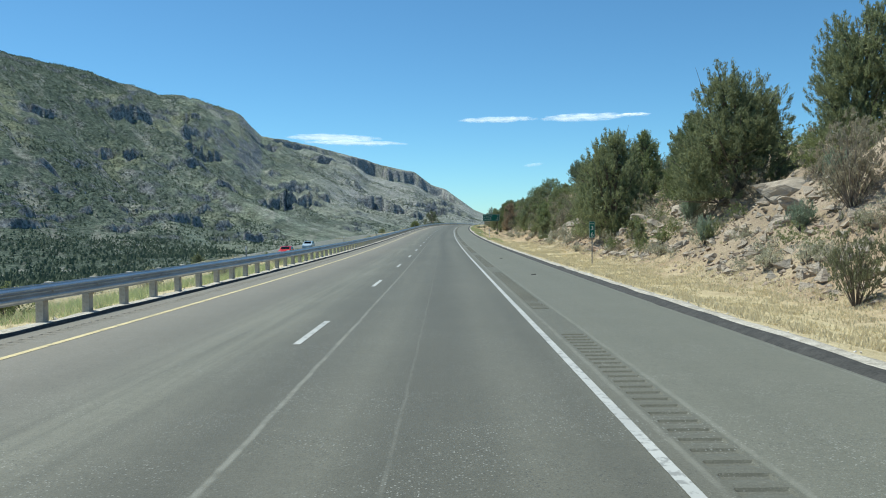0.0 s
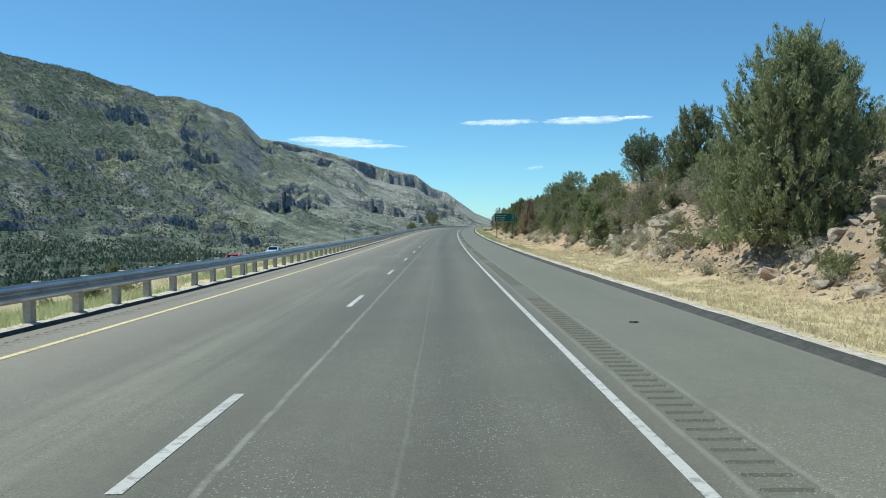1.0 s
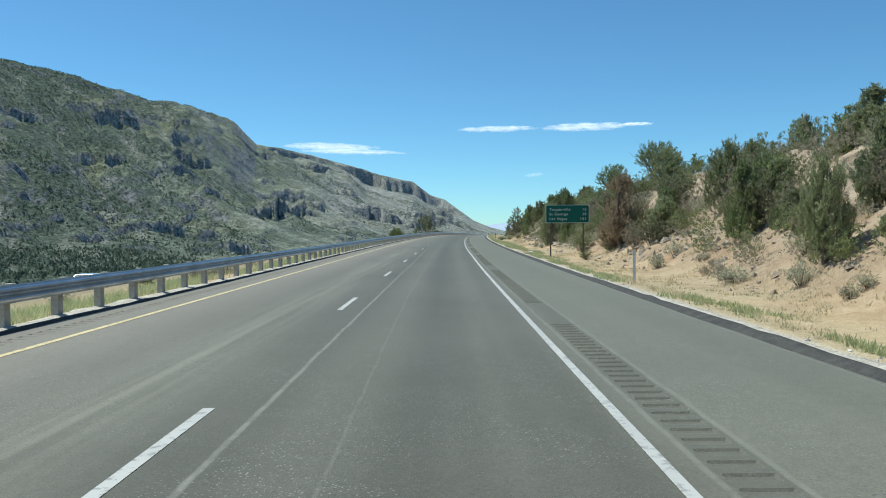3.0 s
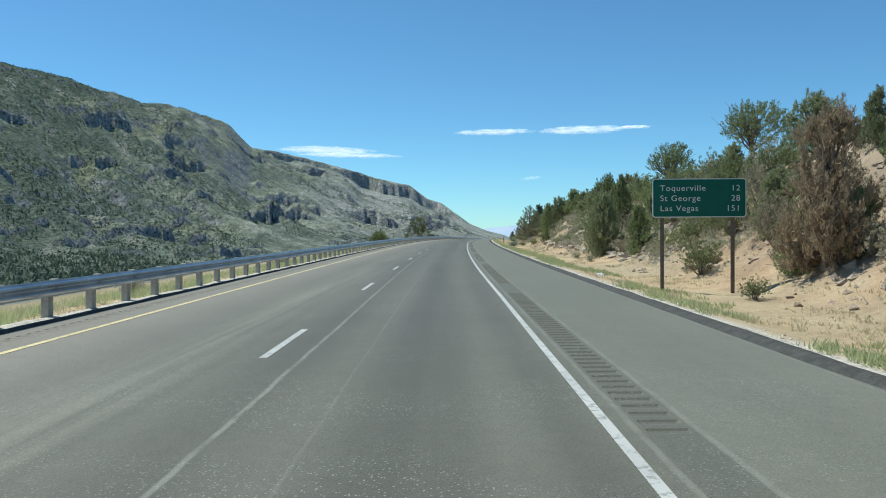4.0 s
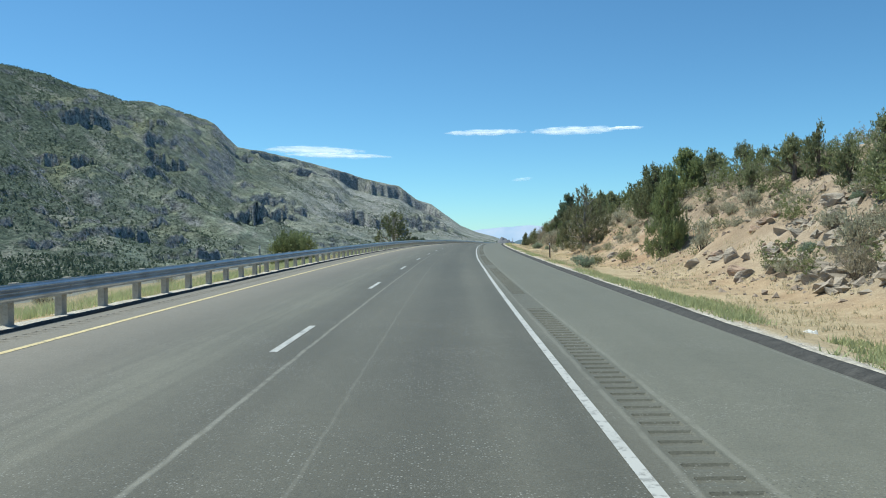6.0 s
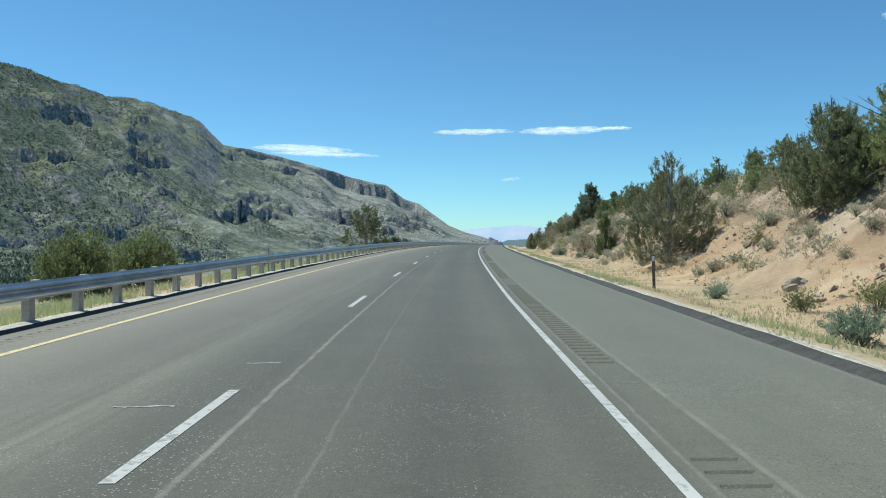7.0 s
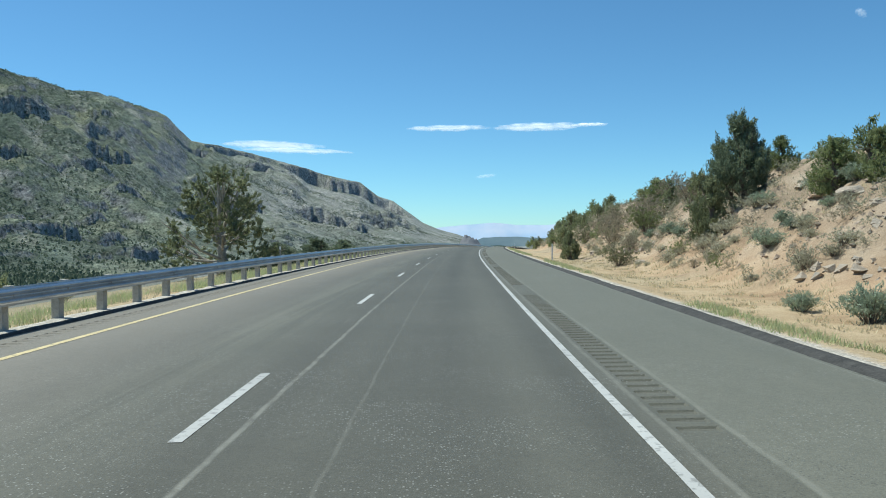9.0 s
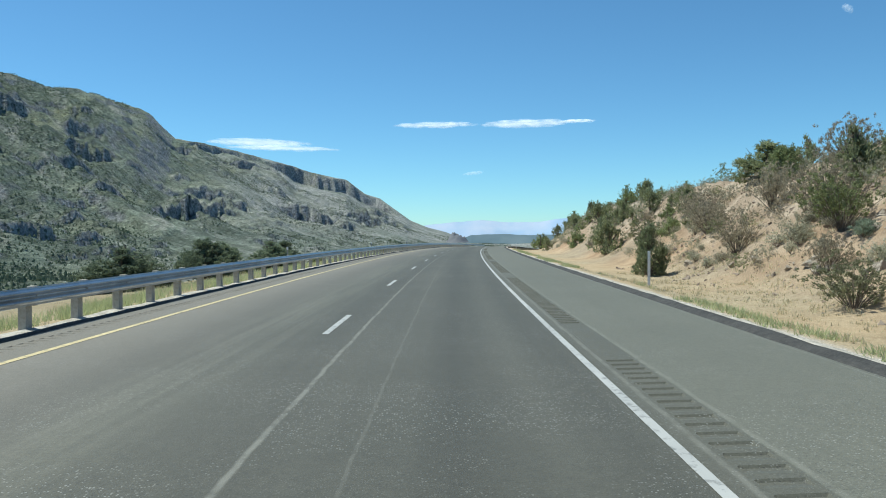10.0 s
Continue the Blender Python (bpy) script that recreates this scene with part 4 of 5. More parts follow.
def plant(kind, name, u, y, high, wide, label, category, sink=0.12, stem="trunk", top="crown"):
    """Sets one plant on the ground, scaled to its height and width."""
    trunk, crown, h0, w0 = kind[int(rng.integers(len(kind)))]
    p = spot(u, y, -sink)
    ob = tagged(new(name), label, category, GROUPS.get(name, ""))
    ob.matrix_basis = Matrix.Translation(p) @ Matrix.Rotation(float(rng.uniform(0, 6.283)), 4, "Z") @ Matrix.Diagonal((wide / w0, wide / w0, high / h0, 1))
    attach(stem, trunk, ob)
    attach(top, crown, ob)
    return ob


def juniper(u, y, high, wide, kind=None, label="dense olive-green juniper on the rocky bank"):
    kind = kind or (BIG if high > 6 else MID if high > 3.4 else SMALL)
    return plant(kind, "juniper_tree", u, y, high, wide, label, "tree")


def pinyon(u, y, high, wide, label="open-crowned pinyon with bare limbs showing"):
    return plant(OPEN, "pinyon_tree", u, y, high, wide, label, "tree")


def brush(u, y, high, wide, kind=None, label="grey-green sagebrush on dry soil"):
    return plant(kind or SAGES, "sagebrush" if (kind or SAGES) in (SAGES, SAGES_BLUE) else "shrub", u, y, high, wide, label, "shrub", 0.05, "stem", "foliage")


# trees on the bank, from the start of the walk onwards
juniper(21.5, 37, 6.6, 5.0)
juniper(23.2, 33, 7.0, 5.2)
juniper(17.2, 42, 7.0, 6.6)
juniper(18.2, 52, 5.6, 3.6)
juniper(21.8, 52, 5.2, 4.4)
juniper(20.0, 57, 5.6, 4.0, BLUE, "blue-green juniper behind the larger ones")
juniper(14.9, 61, 8.2, 6.4, BIG, "broad olive juniper with a greying lower crown")
juniper(18.3, 65, 5.8, 4.2)
juniper(16.8, 68, 4.4, 3.4)
juniper(19.4, 87, 6.0, 4.9)
juniper(22.0, 80, 4.6, 4.0)
plant(DARK_OPEN, "pinyon_tree", 20.5, 106, 4.5, 4.2, "dark dense pinyon standing on the hilltop", "tree")
juniper(17.9, 113, 3.5, 1.8)
juniper(13.8, 117.3, 3.6, 1.7)
juniper(15.1, 127.5, 3.6, 2.1)
juniper(19.0, 121, 2.8, 2.6)
juniper(21.5, 129, 2.8, 2.7)
juniper(17.4, 136, 3.8, 2.8)
plant(BROWN, "juniper_tree", 13.9, 147.5, 5.2, 3.0, "half-dead brown juniper beside the road sign", "tree")
juniper(22.0, 166, 3.9, 3.6)
juniper(13.7, 171.3, 3.2, 1.6)
juniper(13.0, 179.8, 5.1, 2.8)
juniper(15.6, 186, 4.3, 2.4)
pinyon(25.8, 185, 4.6, 5.2)
juniper(16.3, 196.5, 5.0, 3.2)
pinyon(24.0, 203, 4.4, 4.7)
juniper(22.9, 218, 2.7, 2.8)
juniper(14.0, 227.7, 5.3, 2.6)
plant(SPARSE[:1], "juniper_tree", 13.5, 255.5, 5.7, 5.3, "sparse grey-brown juniper at the foot of the bank", "tree")
juniper(17.2, 245.2, 4.5, 3.8)
juniper(19.4, 243.5, 3.9, 4.0)
juniper(17.8, 275.5, 3.9, 2.0, SMALL, "bright green young juniper")
juniper(13.5, 276, 3.4, 1.9)
juniper(19.2, 283, 2.6, 2.5)
juniper(21.0, 291, 2.2, 2.6)
juniper(19.0, 304, 2.3, 1.9)
juniper(18.3, 306.5, 2.6, 2.2)
juniper(17.9, 317, 5.6, 4.0, BLUE, "tall conical blue-green juniper on the slope")
juniper(15.7, 315.5, 3.6, 2.3, SMALL[:1])
juniper(21.5, 320, 2.1, 2.1)
juniper(23.0, 326, 2.1, 2.4)
juniper(11.4, 341, 2.8, 1.9, SMALL[:1], "small dark conical juniper by the verge")
juniper(20.0, 335, 1.8, 1.6)
juniper(19.4, 344.4, 2.4, 2.0)
juniper(21.2, 351.4, 2.7, 4.2)
for k in range(34):  # young junipers along the crest of the cut
    h = float(rng.uniform(1.6, 2.9))
    juniper(float(rng.uniform(17.0, 21.5)), 186 + k * 3.3 + float(rng.uniform(-1.5, 1.5)), h, h * float(rng.uniform(0.7, 1.0)), SMALL_FAR, "young juniper on the crest of the cut")
for k in range(30):
    h = float(rng.uniform(0.9, 1.9))
    juniper(float(rng.uniform(15.5, 25.0)), 344 + k * 3.2 + float(rng.uniform(-1.5, 1.5)), h, h * float(rng.uniform(0.8, 1.15)), SMALL_FAR, "dark juniper on the slope beyond the cut")
for k in range(26):  # scrub trees further along the ridge
    y = 362 + k * 7.5 + float(rng.uniform(-3, 3))
    h = float(rng.uniform(1.7, 3.4))
    juniper(float(rng.uniform(11.0, 15.0) if k % 3 == 0 else rng.uniform(16, 32)), y, h, h * float(rng.uniform(0.8, 1.1)), SMALL_FAR, "small juniper along the far ridge")
# trees below the guardrail
plant(SPARSE[1:], "juniper_tree", -11.5, 321, 6.9, 7.6, "sparse juniper with bare grey limbs below the guardrail", "tree")
juniper(-13.2, 341.5, 2.3, 4.6, BLUE, "low dark juniper below the guardrail")
for u, y, h, w in ((-11.0, 346, 2.4, 3.4), (-11.8, 352, 2.2, 3.2), (-11.0, 360, 2.3, 3.6), (-12.4, 369, 2.4, 3.4)):
    juniper(u, y, h, w, BLUE, "low dark juniper below the guardrail")
for u, y, h, w in ((-9.4, 239, 2.2, 2.7), (-10.0, 246, 2.2, 2.9)):
    brush(u, y, h, w, TALL_GREEN, "leafy green brush below the guardrail")

# dense scrub on the slope before and behind the road sign
for k in range(84):
    y = 84 + k * 1.2 + float(rng.uniform(-1, 1))
    u = float(rng.uniform(13.6 if y < 150 else 15.4, 19.5))
    h = float(rng.uniform(1.5, 2.7))
    if k % 2 == 0:
        juniper(u, y, h * float(rng.uniform(1.0, 1.35)), h * float(rng.uniform(0.75, 1.0)), SMALL)
    else:
        brush(u, y, h, h * 1.15, (GREEN_BIG, GREY_BIG, GREEN_BIG, GREEN_BIG)[k % 4], "dense olive brush on the scrubby slope")

for u, y, h, w in ((15.5, 330, 2.2, 3.4), (16.8, 334, 2.5, 3.6), (17.5, 341, 2.3, 3.2), (16.0, 347, 2.0, 3.0), (18.5, 329, 2.2, 3.0), (19.4, 337, 2.5, 3.4), (15.2, 344, 1.8, 2.8), (17.2, 352, 2.2, 3.4), (15.0, 357, 2.0, 3.2)):
    brush(u, y, h, w, GREY_BIG if int(y) % 3 else GREEN_BIG, "dense grey-green brush thicket on the slope")
for k in range(95):  # pale sage mounds over the slopes
    u, y = float(rng.uniform(14.6, 19.5)), float(rng.uniform(284, 335) if k % 5 < 3 else rng.uniform(160, 215))
    h = float(rng.uniform(0.45, 0.8))
    brush(u, y, h, h * 2.0, SAGES if k % 4 else SAGES_BLUE, "pale grey sagebrush mound on the slope")

# brush with known places
for u, y, h, w in ((13.3, 72, 0.9, 1.5), (14.0, 79.5, 1.2, 1.4), (14.0, 109, 1.4, 1.6), (12.4, 121, 0.65, 1.4), (15.7, 97, 1.1, 1.6), (13.2, 200, 0.9, 1.3), (15.0, 208.6, 1.5, 1.8), (14.2, 222, 1.4, 1.6)):
    brush(u, y, h, w)
for u, y, h, w in ((13.0, 266.6, 0.8, 1.1), (11.6, 265, 0.6, 0.9), (12.4, 276.6, 0.8, 1.2), (13.9, 299.7, 0.9, 1.2), (14.1, 310, 0.8, 1.2), (13.6, 316, 0.8, 1.1), (11.0, 240, 0.6, 0.9), (11.6, 182.5, 0.6, 0.8), (11.7, 177, 0.6, 0.8)):
    brush(u, y, h, w)
for u, y, h, w in ((11.5, 147, 0.75, 1.1), (13.7, 101, 1.6, 1.5), (17.0, 100, 2.2, 2.2), (12.2, 322.8, 1.5, 2.6), (12.6, 233, 0.9, 1.5), (11.2, 234, 0.7, 1.1), (14.4, 163, 1.8, 2.0), (12.7, 156, 1.6, 2.2)):
    brush(u, y, h, w, GREEN_BIG, "olive-green brush at the foot of the bank")
for u, y, h, w in ((15.0, 66, 1.6, 2.0), (12.7, 281.4, 1.9, 3.0), (13.9, 291, 1.5, 2.2), (14.6, 338, 1.9, 2.8), (13.9, 327.6, 1.2, 1.8), (15.6, 150, 2.0, 2.4), (14.6, 153, 2.1, 2.4), (15.8, 270, 1.5, 2.2), (14.6, 278, 1.3, 1.6)):
    brush(u, y, h, w, GREY_BIG, "grey twiggy brush on the bank")
for u, y, h, w in ((11.6, 291, 0.95, 1.35), (12.0, 280, 0.5, 0.8), (9.5, 228, 0.8, 1.2), (11.3, 294, 0.6, 0.9), (10.4, 238.5, 0.5, 0.8)):
    brush(u, y, h, w, SAGES_BLUE, "pale blue-green rabbitbrush on the verge")
for u, y, h, w in ((14.6, 38.5, 1.5, 0.9), (15.4, 43.5, 1.7, 1.0), (16.4, 46, 1.5, 1.1), (15.9, 31, 1.2, 1.2), (17.6, 40, 1.8, 1.6), (18.6, 44, 1.6, 1.8), (14.2, 66, 1.3, 1.3), (16.4, 72, 1.8, 1.9), (17.2, 78, 1.9, 2.0), (16.9, 83, 1.7, 2.0), (17.0, 92, 2.0, 2.2), (16.2, 96, 1.6, 1.9)):
    brush(u, y, h, w, GREEN_BIG if y > 70 else SAGES_BLUE if w < 1.3 else BRUSH_GREY, "upright grey-green brush among the bank rocks")
for u, y, h, w, kind, label in ((12.5, 20.2, 2.3, 1.9, GREEN_BIG[1:], "dark green upright brush on the verge"), (16.6, 28.5, 3.3, 3.4, GREY_BIG, "tall grey-green brush under the junipers"),
                               (18.6, 35.6, 1.3, 2.4, GREEN_BIG[:1], "yellow-green brush beside the boulders"), (17.6, 31.6, 1.7, 1.3, SAGES_BLUE, "upright sage among the rocks"),
                               (14.2, 25, 0.8, 1.4, SAGES, "grey-green sagebrush on dry soil"), (13.6, 28.5, 0.7, 1.3, SAGES, "grey-green sagebrush on dry soil"),
                               (14.2, 49.5, 1.5, 0.9, SMALL[:1], "small upright juniper at the foot of the bank"), (14.6, 53.5, 1.4, 1.0, SMALL[2:3], "small upright juniper at the foot of the bank")):
    brush(u, y, h, w, kind, label)
# scattered brush over the slope and the hill: the nearer ones singly, the rest as one cover
LOW = {"sage": [shrub_meshes("sage_low", SAGE, 0.8, 1.5, 26, 9, 0.085, 0.034) for _ in range(2)], "grey": [shrub_meshes("grey_low", GREYBRUSH, 1.3, 1.9, 26, 9, 0.11, 0.030)],
       "green": [shrub_meshes("green_low", OAKBRUSH, 1.4, 1.9, 26, 11, 0.095, 0.036) for _ in range(2)]}
COVER = {"sage": [], "grey": [], "green": []}


def cover(kind, u, y, scale):
    """Adds one brush to the joined cover."""
    me = LOW[kind][int(rng.integers(len(LOW[kind])))][1]
    v = np.empty(len(me.vertices) * 3, np.float32)
    me.vertices.foreach_get("co", v)
    a, p = float(rng.uniform(0, 6.283)), spot(u, y, -0.05)
    v = v.reshape(-1, 3) * scale
    COVER[kind].append(np.stack((v[:, 0] * math.cos(a) - v[:, 1] * math.sin(a) + p.x, v[:, 0] * math.sin(a) + v[:, 1] * math.cos(a) + p.y, v[:, 2] + p.z), 1))


for k in range(46):  # grey-green thicket above the big boulders
    y, u = float(rng.uniform(62, 92)), float(rng.uniform(15.6, 21.0))
    h = float(rng.uniform(0.9, 1.7))
    brush(u, y, h, h * 1.45, (GREY_BIG, GREEN_BIG, SAGES, GREEN_BIG)[k % 4], "grey-green brush thicket above the boulders")
for k in range(40):  # sage over the upper cut
    y, u = float(rng.uniform(205, 300)), float(rng.uniform(15.8, 20.0))
    h = float(rng.uniform(0.5, 1.1))
    brush(u, y, h, h * 1.7, (SAGES, GREEN_BIG, SAGES, GREY_BIG)[k % 4], "pale sagebrush on the upper slope of the cut")
for k in range(110):  # small brush along the foot of the cut
    y = float(rng.uniform(20, 345))
    u = 12.5 + float(rng.exponential(1.1))
    s = float(rng.uniform(0.35, 0.8)) * (1.3 if 60 < y < 150 else 1.0)
    if fbm(u / 4.0, y / 12.0, 2, 117) > -0.15:
        brush(u, y, 0.8 * s, 1.25 * s, BRUSH_GREY if k % 5 == 0 else None, "grey twiggy brush at the foot of the bank" if k % 5 == 0 else "low grey-green sagebrush at the foot of the bank")
count = 0
for k in range(1550):
    y = float(rng.uniform(8, 430))
    u = 13.2 + float(rng.exponential(7.0))
    bare = float(np.interp(y, (0, 60, 85, 110, 200, 230, 300), (-0.45, -0.45, -0.5, -0.6, -0.3, -0.45, -0.6)))
    if u > 31 or fbm(u / 6.0, y / 9.0, 2, 111) < bare + ((0.30 if u < 14.5 else 0.05 if u < 16 else -0.3) - (0.35 if y > 225 and u > 13.8 else 0.0)):
        continue
    s = float(rng.uniform(0.55, 1.2)) * (1.0 if u < 16 else 1.35)
    if y > 215:
        s *= 0.68
    pick = rng.random() * (1.0 if y < 220 or rng.random() < 0.3 else 0.62)
    single = u < 17.2 and count < 130
    if single and pick < 0.92:
        count += 1
        if pick < 0.55:
            brush(u, y, 0.85 * s, 1.3 * s)
        elif pick < 0.74:
            brush(u, y, 1.1 * s, 1.6 * s, BRUSH_GREY, "grey twiggy brush on the bank")
        else:
            brush(u, y, 1.1 * s, 1.6 * s, BRUSH_GREEN, "olive-green brush on the bank")
    elif u > 17 and pick > 0.91:
        h = float(rng.uniform(1.6, 2.9))
        juniper(u, y, h, h * float(rng.uniform(0.65, 0.95)), SMALL_FAR, "young juniper among the brush")
    else:
        cover("sage" if pick < 0.45 else "grey" if pick < 0.6 else "green", u, y, s)
COVERS = (("sage", SAGE, "grey-green sagebrush cover on the hill"), ("grey", GREYBRUSH, "grey twiggy brush cover on the hill"), ("green", OAKBRUSH, "olive-green brush cover on the hill"))
for k in range(150):  # scrub along the crest of the cut
    y = float(rng.uniform(183, 300))
    cover("green" if k % 2 else "sage", float(rng.uniform(17.0, 23.0)), y, float(rng.uniform(0.9, 1.5)) * (1.0 if y < 250 else 0.75))
for k in range(150):  # thin scrub on the hilltop
    cover("sage" if k % 3 else "green", float(rng.uniform(30, 100)), float(rng.uniform(-20, 430)), float(rng.uniform(0.8, 1.7)))
for kind, material, label in COVERS:
    v = np.concatenate(COVER[kind])
    tagged(new("brush_cover", soup("brush_cover", v, np.arange(len(v)).reshape(-1, 3), material)), label, "brush", kind="stuff")
for k in range(48):  # junipers on the slope below the lower road
    h = float(rng.uniform(2.2, 4.2))
    juniper(-34 - float(rng.exponential(32)), float(rng.uniform(45, 430)), h, h * float(rng.uniform(0.8, 1.05)), SMALL_FAR, "dark green juniper on the valley slope")
for k in range(48):  # brush below the guardrail
    y, u = float(rng.uniform(4, 420)), -6.6 - float(rng.exponential(2.6))
    if -19.5 < u:
        s = float(rng.uniform(0.6, 1.2))
        brush(u, y, 0.75 * s, 1.15 * s, SAGES if k % 3 else BRUSH_GREEN, "grey-green sagebrush below the guardrail")


# ---- grass ----
def grass(name, label, material, n, u0, u1, y0, y1, length, density_seed, low=-0.2, per=7, thin=1.0):
    u, y = rng.uniform(u0, u1, n), rng.uniform(y0, y1, n)
    keep = fbm(u / 1.5, y / 3.5, 3, density_seed) > low
    u, y = u[keep], y[keep]
    c = np.stack((road_x(y) + u, y, ground_height(road_x(y) + u, y)), 1)
    c = np.repeat(c, per, 0) + np.concatenate((rng.normal(0, 0.09, (len(c) * per, 2)), np.zeros((len(c) * per, 1))), 1)
    d = np.concatenate((rng.normal(0, 0.42, (len(c), 2)), np.ones((len(c), 1))), 1)
    ln = length * rng.uniform(0.45, 1.3, (len(c), 1))
    side = np.concatenate((rng.normal(0, 1, (len(c), 2)), np.zeros((len(c), 1))), 1)
    side /= np.linalg.norm(side, axis=1, keepdims=True)
    w = thin * 0.012 + thin * 0.010 * rng.random((len(c), 1))
    v = np.stack((c - side * w, c + side * w, c + d * ln), 1).reshape(-1, 3)
    tagged(new(name, soup(name, v, np.arange(len(v)).reshape(-1, 3), material)), label, "grass", kind="stuff")


grass("dry_grass", "dry straw-coloured grass along the verge", STRAW, 12000, 7.8, 13.2, 6, 350, 0.095, 201, -0.05)
grass("dry_grass_near", "dense dry straw grass on the verge", STRAW, 11000, 7.7, 13.4, 6, 100, 0.09, 203, -0.3)
grass("green_weeds", "green weeds along the pavement edge", GREENGRASS, 9000, 7.5, 10.0, 95, 215, 0.13, 205, 0.25)
grass("kerb_weeds", "tufts of green weeds against the kerb", GREENGRASS, 3400, 7.45, 8.3, 118, 222, 0.13, 215, 0.15, 8, 0.6)
grass("kerb_weeds_far", "patchy green weeds by the kerb", GREENGRASS, 5000, 7.45, 8.4, 222, 400, 0.13, 207, 0.22, 8, 0.6)
grass("bank_grass", "thin dry grass on the bank", STRAW, 13000, 12.5, 24, 6, 350, 0.17, 209, -0.1)
grass("inner_weeds", "green weeds behind the guardrail posts", PALEGRASS, 24000, -8.4, -5.75, -5, 380, 0.24, 211, -0.25, 8, 0.5)
grass("inner_grass", "dry grass behind the guardrail", STRAW, 6000, -10.5, -5.75, -5, 400, 0.24, 213, -0.3, 8, 0.5)


# ---- far trees over the valley and the range ----
def far_trees():
    n = 60000
    az = np.radians(rng.uniform(-33, 9, n))
    r = np.sqrt(rng.uniform(60.0**2, 3900.0**2, n))
    x, y = CENTRE[0] + r * np.sin(az), CENTRE[1] + r * np.cos(az)
    u = x - road_x(y)
    dens = fbm(x / 220, y / 220, 4, 301) + 0.55 * (1 - ramp01(r, 900, 1500)) + 0.15 * ramp01(r, 2400, 3300) + 0.5 * ramp01(-np.degrees(az), 12, 22)
    keep = (u < -130) & (dens > -0.05 + 0.45 * rng.random(n)) & ((r > 1100) | (rng.random(n) < 1.0))
    x, y, r = x[keep], y[keep], r[keep]
    near = np.stack((rng.uniform(-640, -120, 13000), rng.uniform(120, 1150, 13000)), 1)
    near = near[fbm(near[:, 0] / 60, near[:, 1] / 60, 3, 305) > -0.55]
    x = np.concatenate((x, road_x(near[:, 1]) + near[:, 0]))
    y = np.concatenate((y, near[:, 1]))
    r = np.hypot(x, y)
    z = ground_height(x, y)
    s = rng.uniform(1.0, 2.3, len(x)) * np.where(r > 1300, 1.1, 1.0)
    m = len(x)
    # a tree: a jittered ring of boughs under a leader
    ring = 5
    ang = np.arange(ring) * 2 * math.pi / ring
    v = np.zeros((m, 1 + ring, 3))
    jit = rng.uniform(0.6, 1.3, (m, ring))
    v[:, :ring, 0] = x[:, None] + np.cos(ang) * s[:, None] * jit * 0.85
    v[:, :ring, 1] = y[:, None] + np.sin(ang) * s[:, None] * jit * 0.85
    v[:, :ring, 2] = z[:, None] + s[:, None] * rng.uniform(0.2, 1.1, (m, ring))
    v[:, -1] = np.stack((x, y, z + 2.0 * s), 1)
    v[:, -1, :2] += rng.normal(0, 0.25, (m, 2)) * s[:, None]
    tri = np.array([(j, (j + 1) % ring, ring) for j in range(ring)])
    f = (tri[None] + (np.arange(m) * (1 + ring))[:, None, None]).reshape(-1, 3)
    ob = new("far_juniper_woods", soup("far_juniper_woods", v.reshape(-1, 3), f, FAR_GREEN))
    tagged(ob, "scattered dark green junipers over the valley and slopes", "trees", kind="stuff")


FAR_GREEN = foliage("far_juniper_green", (0.07, 0.10, 0.07), (0.20, 0.245, 0.155))
far_trees()

# ---- rocks ----
def rock_mesh(name, material, seed, flat=0.7):
    """An angular boulder about 1 m across: a ball cut by random planes and roughened."""
    r = random.Random(seed)
    bm = bmesh.new()
    bmesh.ops.create_icosphere(bm, subdivisions=3, radius=0.62)
    for _ in range(14):
        n = Vector((r.gauss(0, 1), r.gauss(0, 1), r.gauss(0, 0.8))).normalized()
        d = r.uniform(0.22, 0.46)
        for v in bm.verts:
            over = v.co.dot(n) - d
            if over > 0:
                v.co -= n * over
    for v in bm.verts:
        v.co += v.co.normalized() * 0.09 * noise.noise(v.co * 3.7 + Vector((seed, 0, 0)))
        v.co.z *= flat
    me = bpy.data.meshes.new(name)
    bm.to_mesh(me)
    bm.free()
    me.materials.append(material)
    return me


BOULDERS = [rock_mesh("boulder", TAN_ROCK, k, 0.42 + 0.1 * (k % 4)) for k in range(6)] + [rock_mesh("boulder", REDROCK, 20 + k, 0.6) for k in range(2)]


def boulder(u, y, size, label="angular grey-tan boulder on the bank", pale=True):
    me = BOULDERS[int(rng.integers(0, 6 if pale else 8))]
    ob = tagged(new("boulder", me), label, "rock", "bank boulders")
    k = size * rng.uniform(0.8, 1.25, 3)
    ob.matrix_basis = Matrix.Translation(spot(u, y, 0.03 * size)) @ Euler((float(rng.uniform(-0.3, 0.3)), float(rng.uniform(-0.3, 0.3)), float(rng.uniform(0, 6.28)))).to_matrix().to_4x4() @ Matrix.Diagonal((*k, 1))


for u, y, s in ((17.7, 37, 2.6), (16.2, 33.5, 1.7), (17.0, 34.5, 1.3), (15.0, 36, 1.0), (15.6, 50, 2.0), (16.8, 47.5, 1.7), (14.3, 41, 0.8), (17.3, 51, 1.6), (16.6, 53.5, 1.4), (15.6, 55.5, 1.3), (14.9, 57.5, 0.9), (13.6, 60, 0.8), (14.8, 73.4, 1.7), (15.2, 77.9, 2.0)):
    boulder(u, y, s)
for u, y, s in ((14.3, 88.5, 1.9), (15.2, 84.8, 1.9), (13.4, 86.3, 0.9), (15.8, 90.5, 1.5), (14.9, 86.8, 1.2), (13.9, 90.2, 0.8)):
    boulder(u, y, s, "large pale tan boulder in the bank")
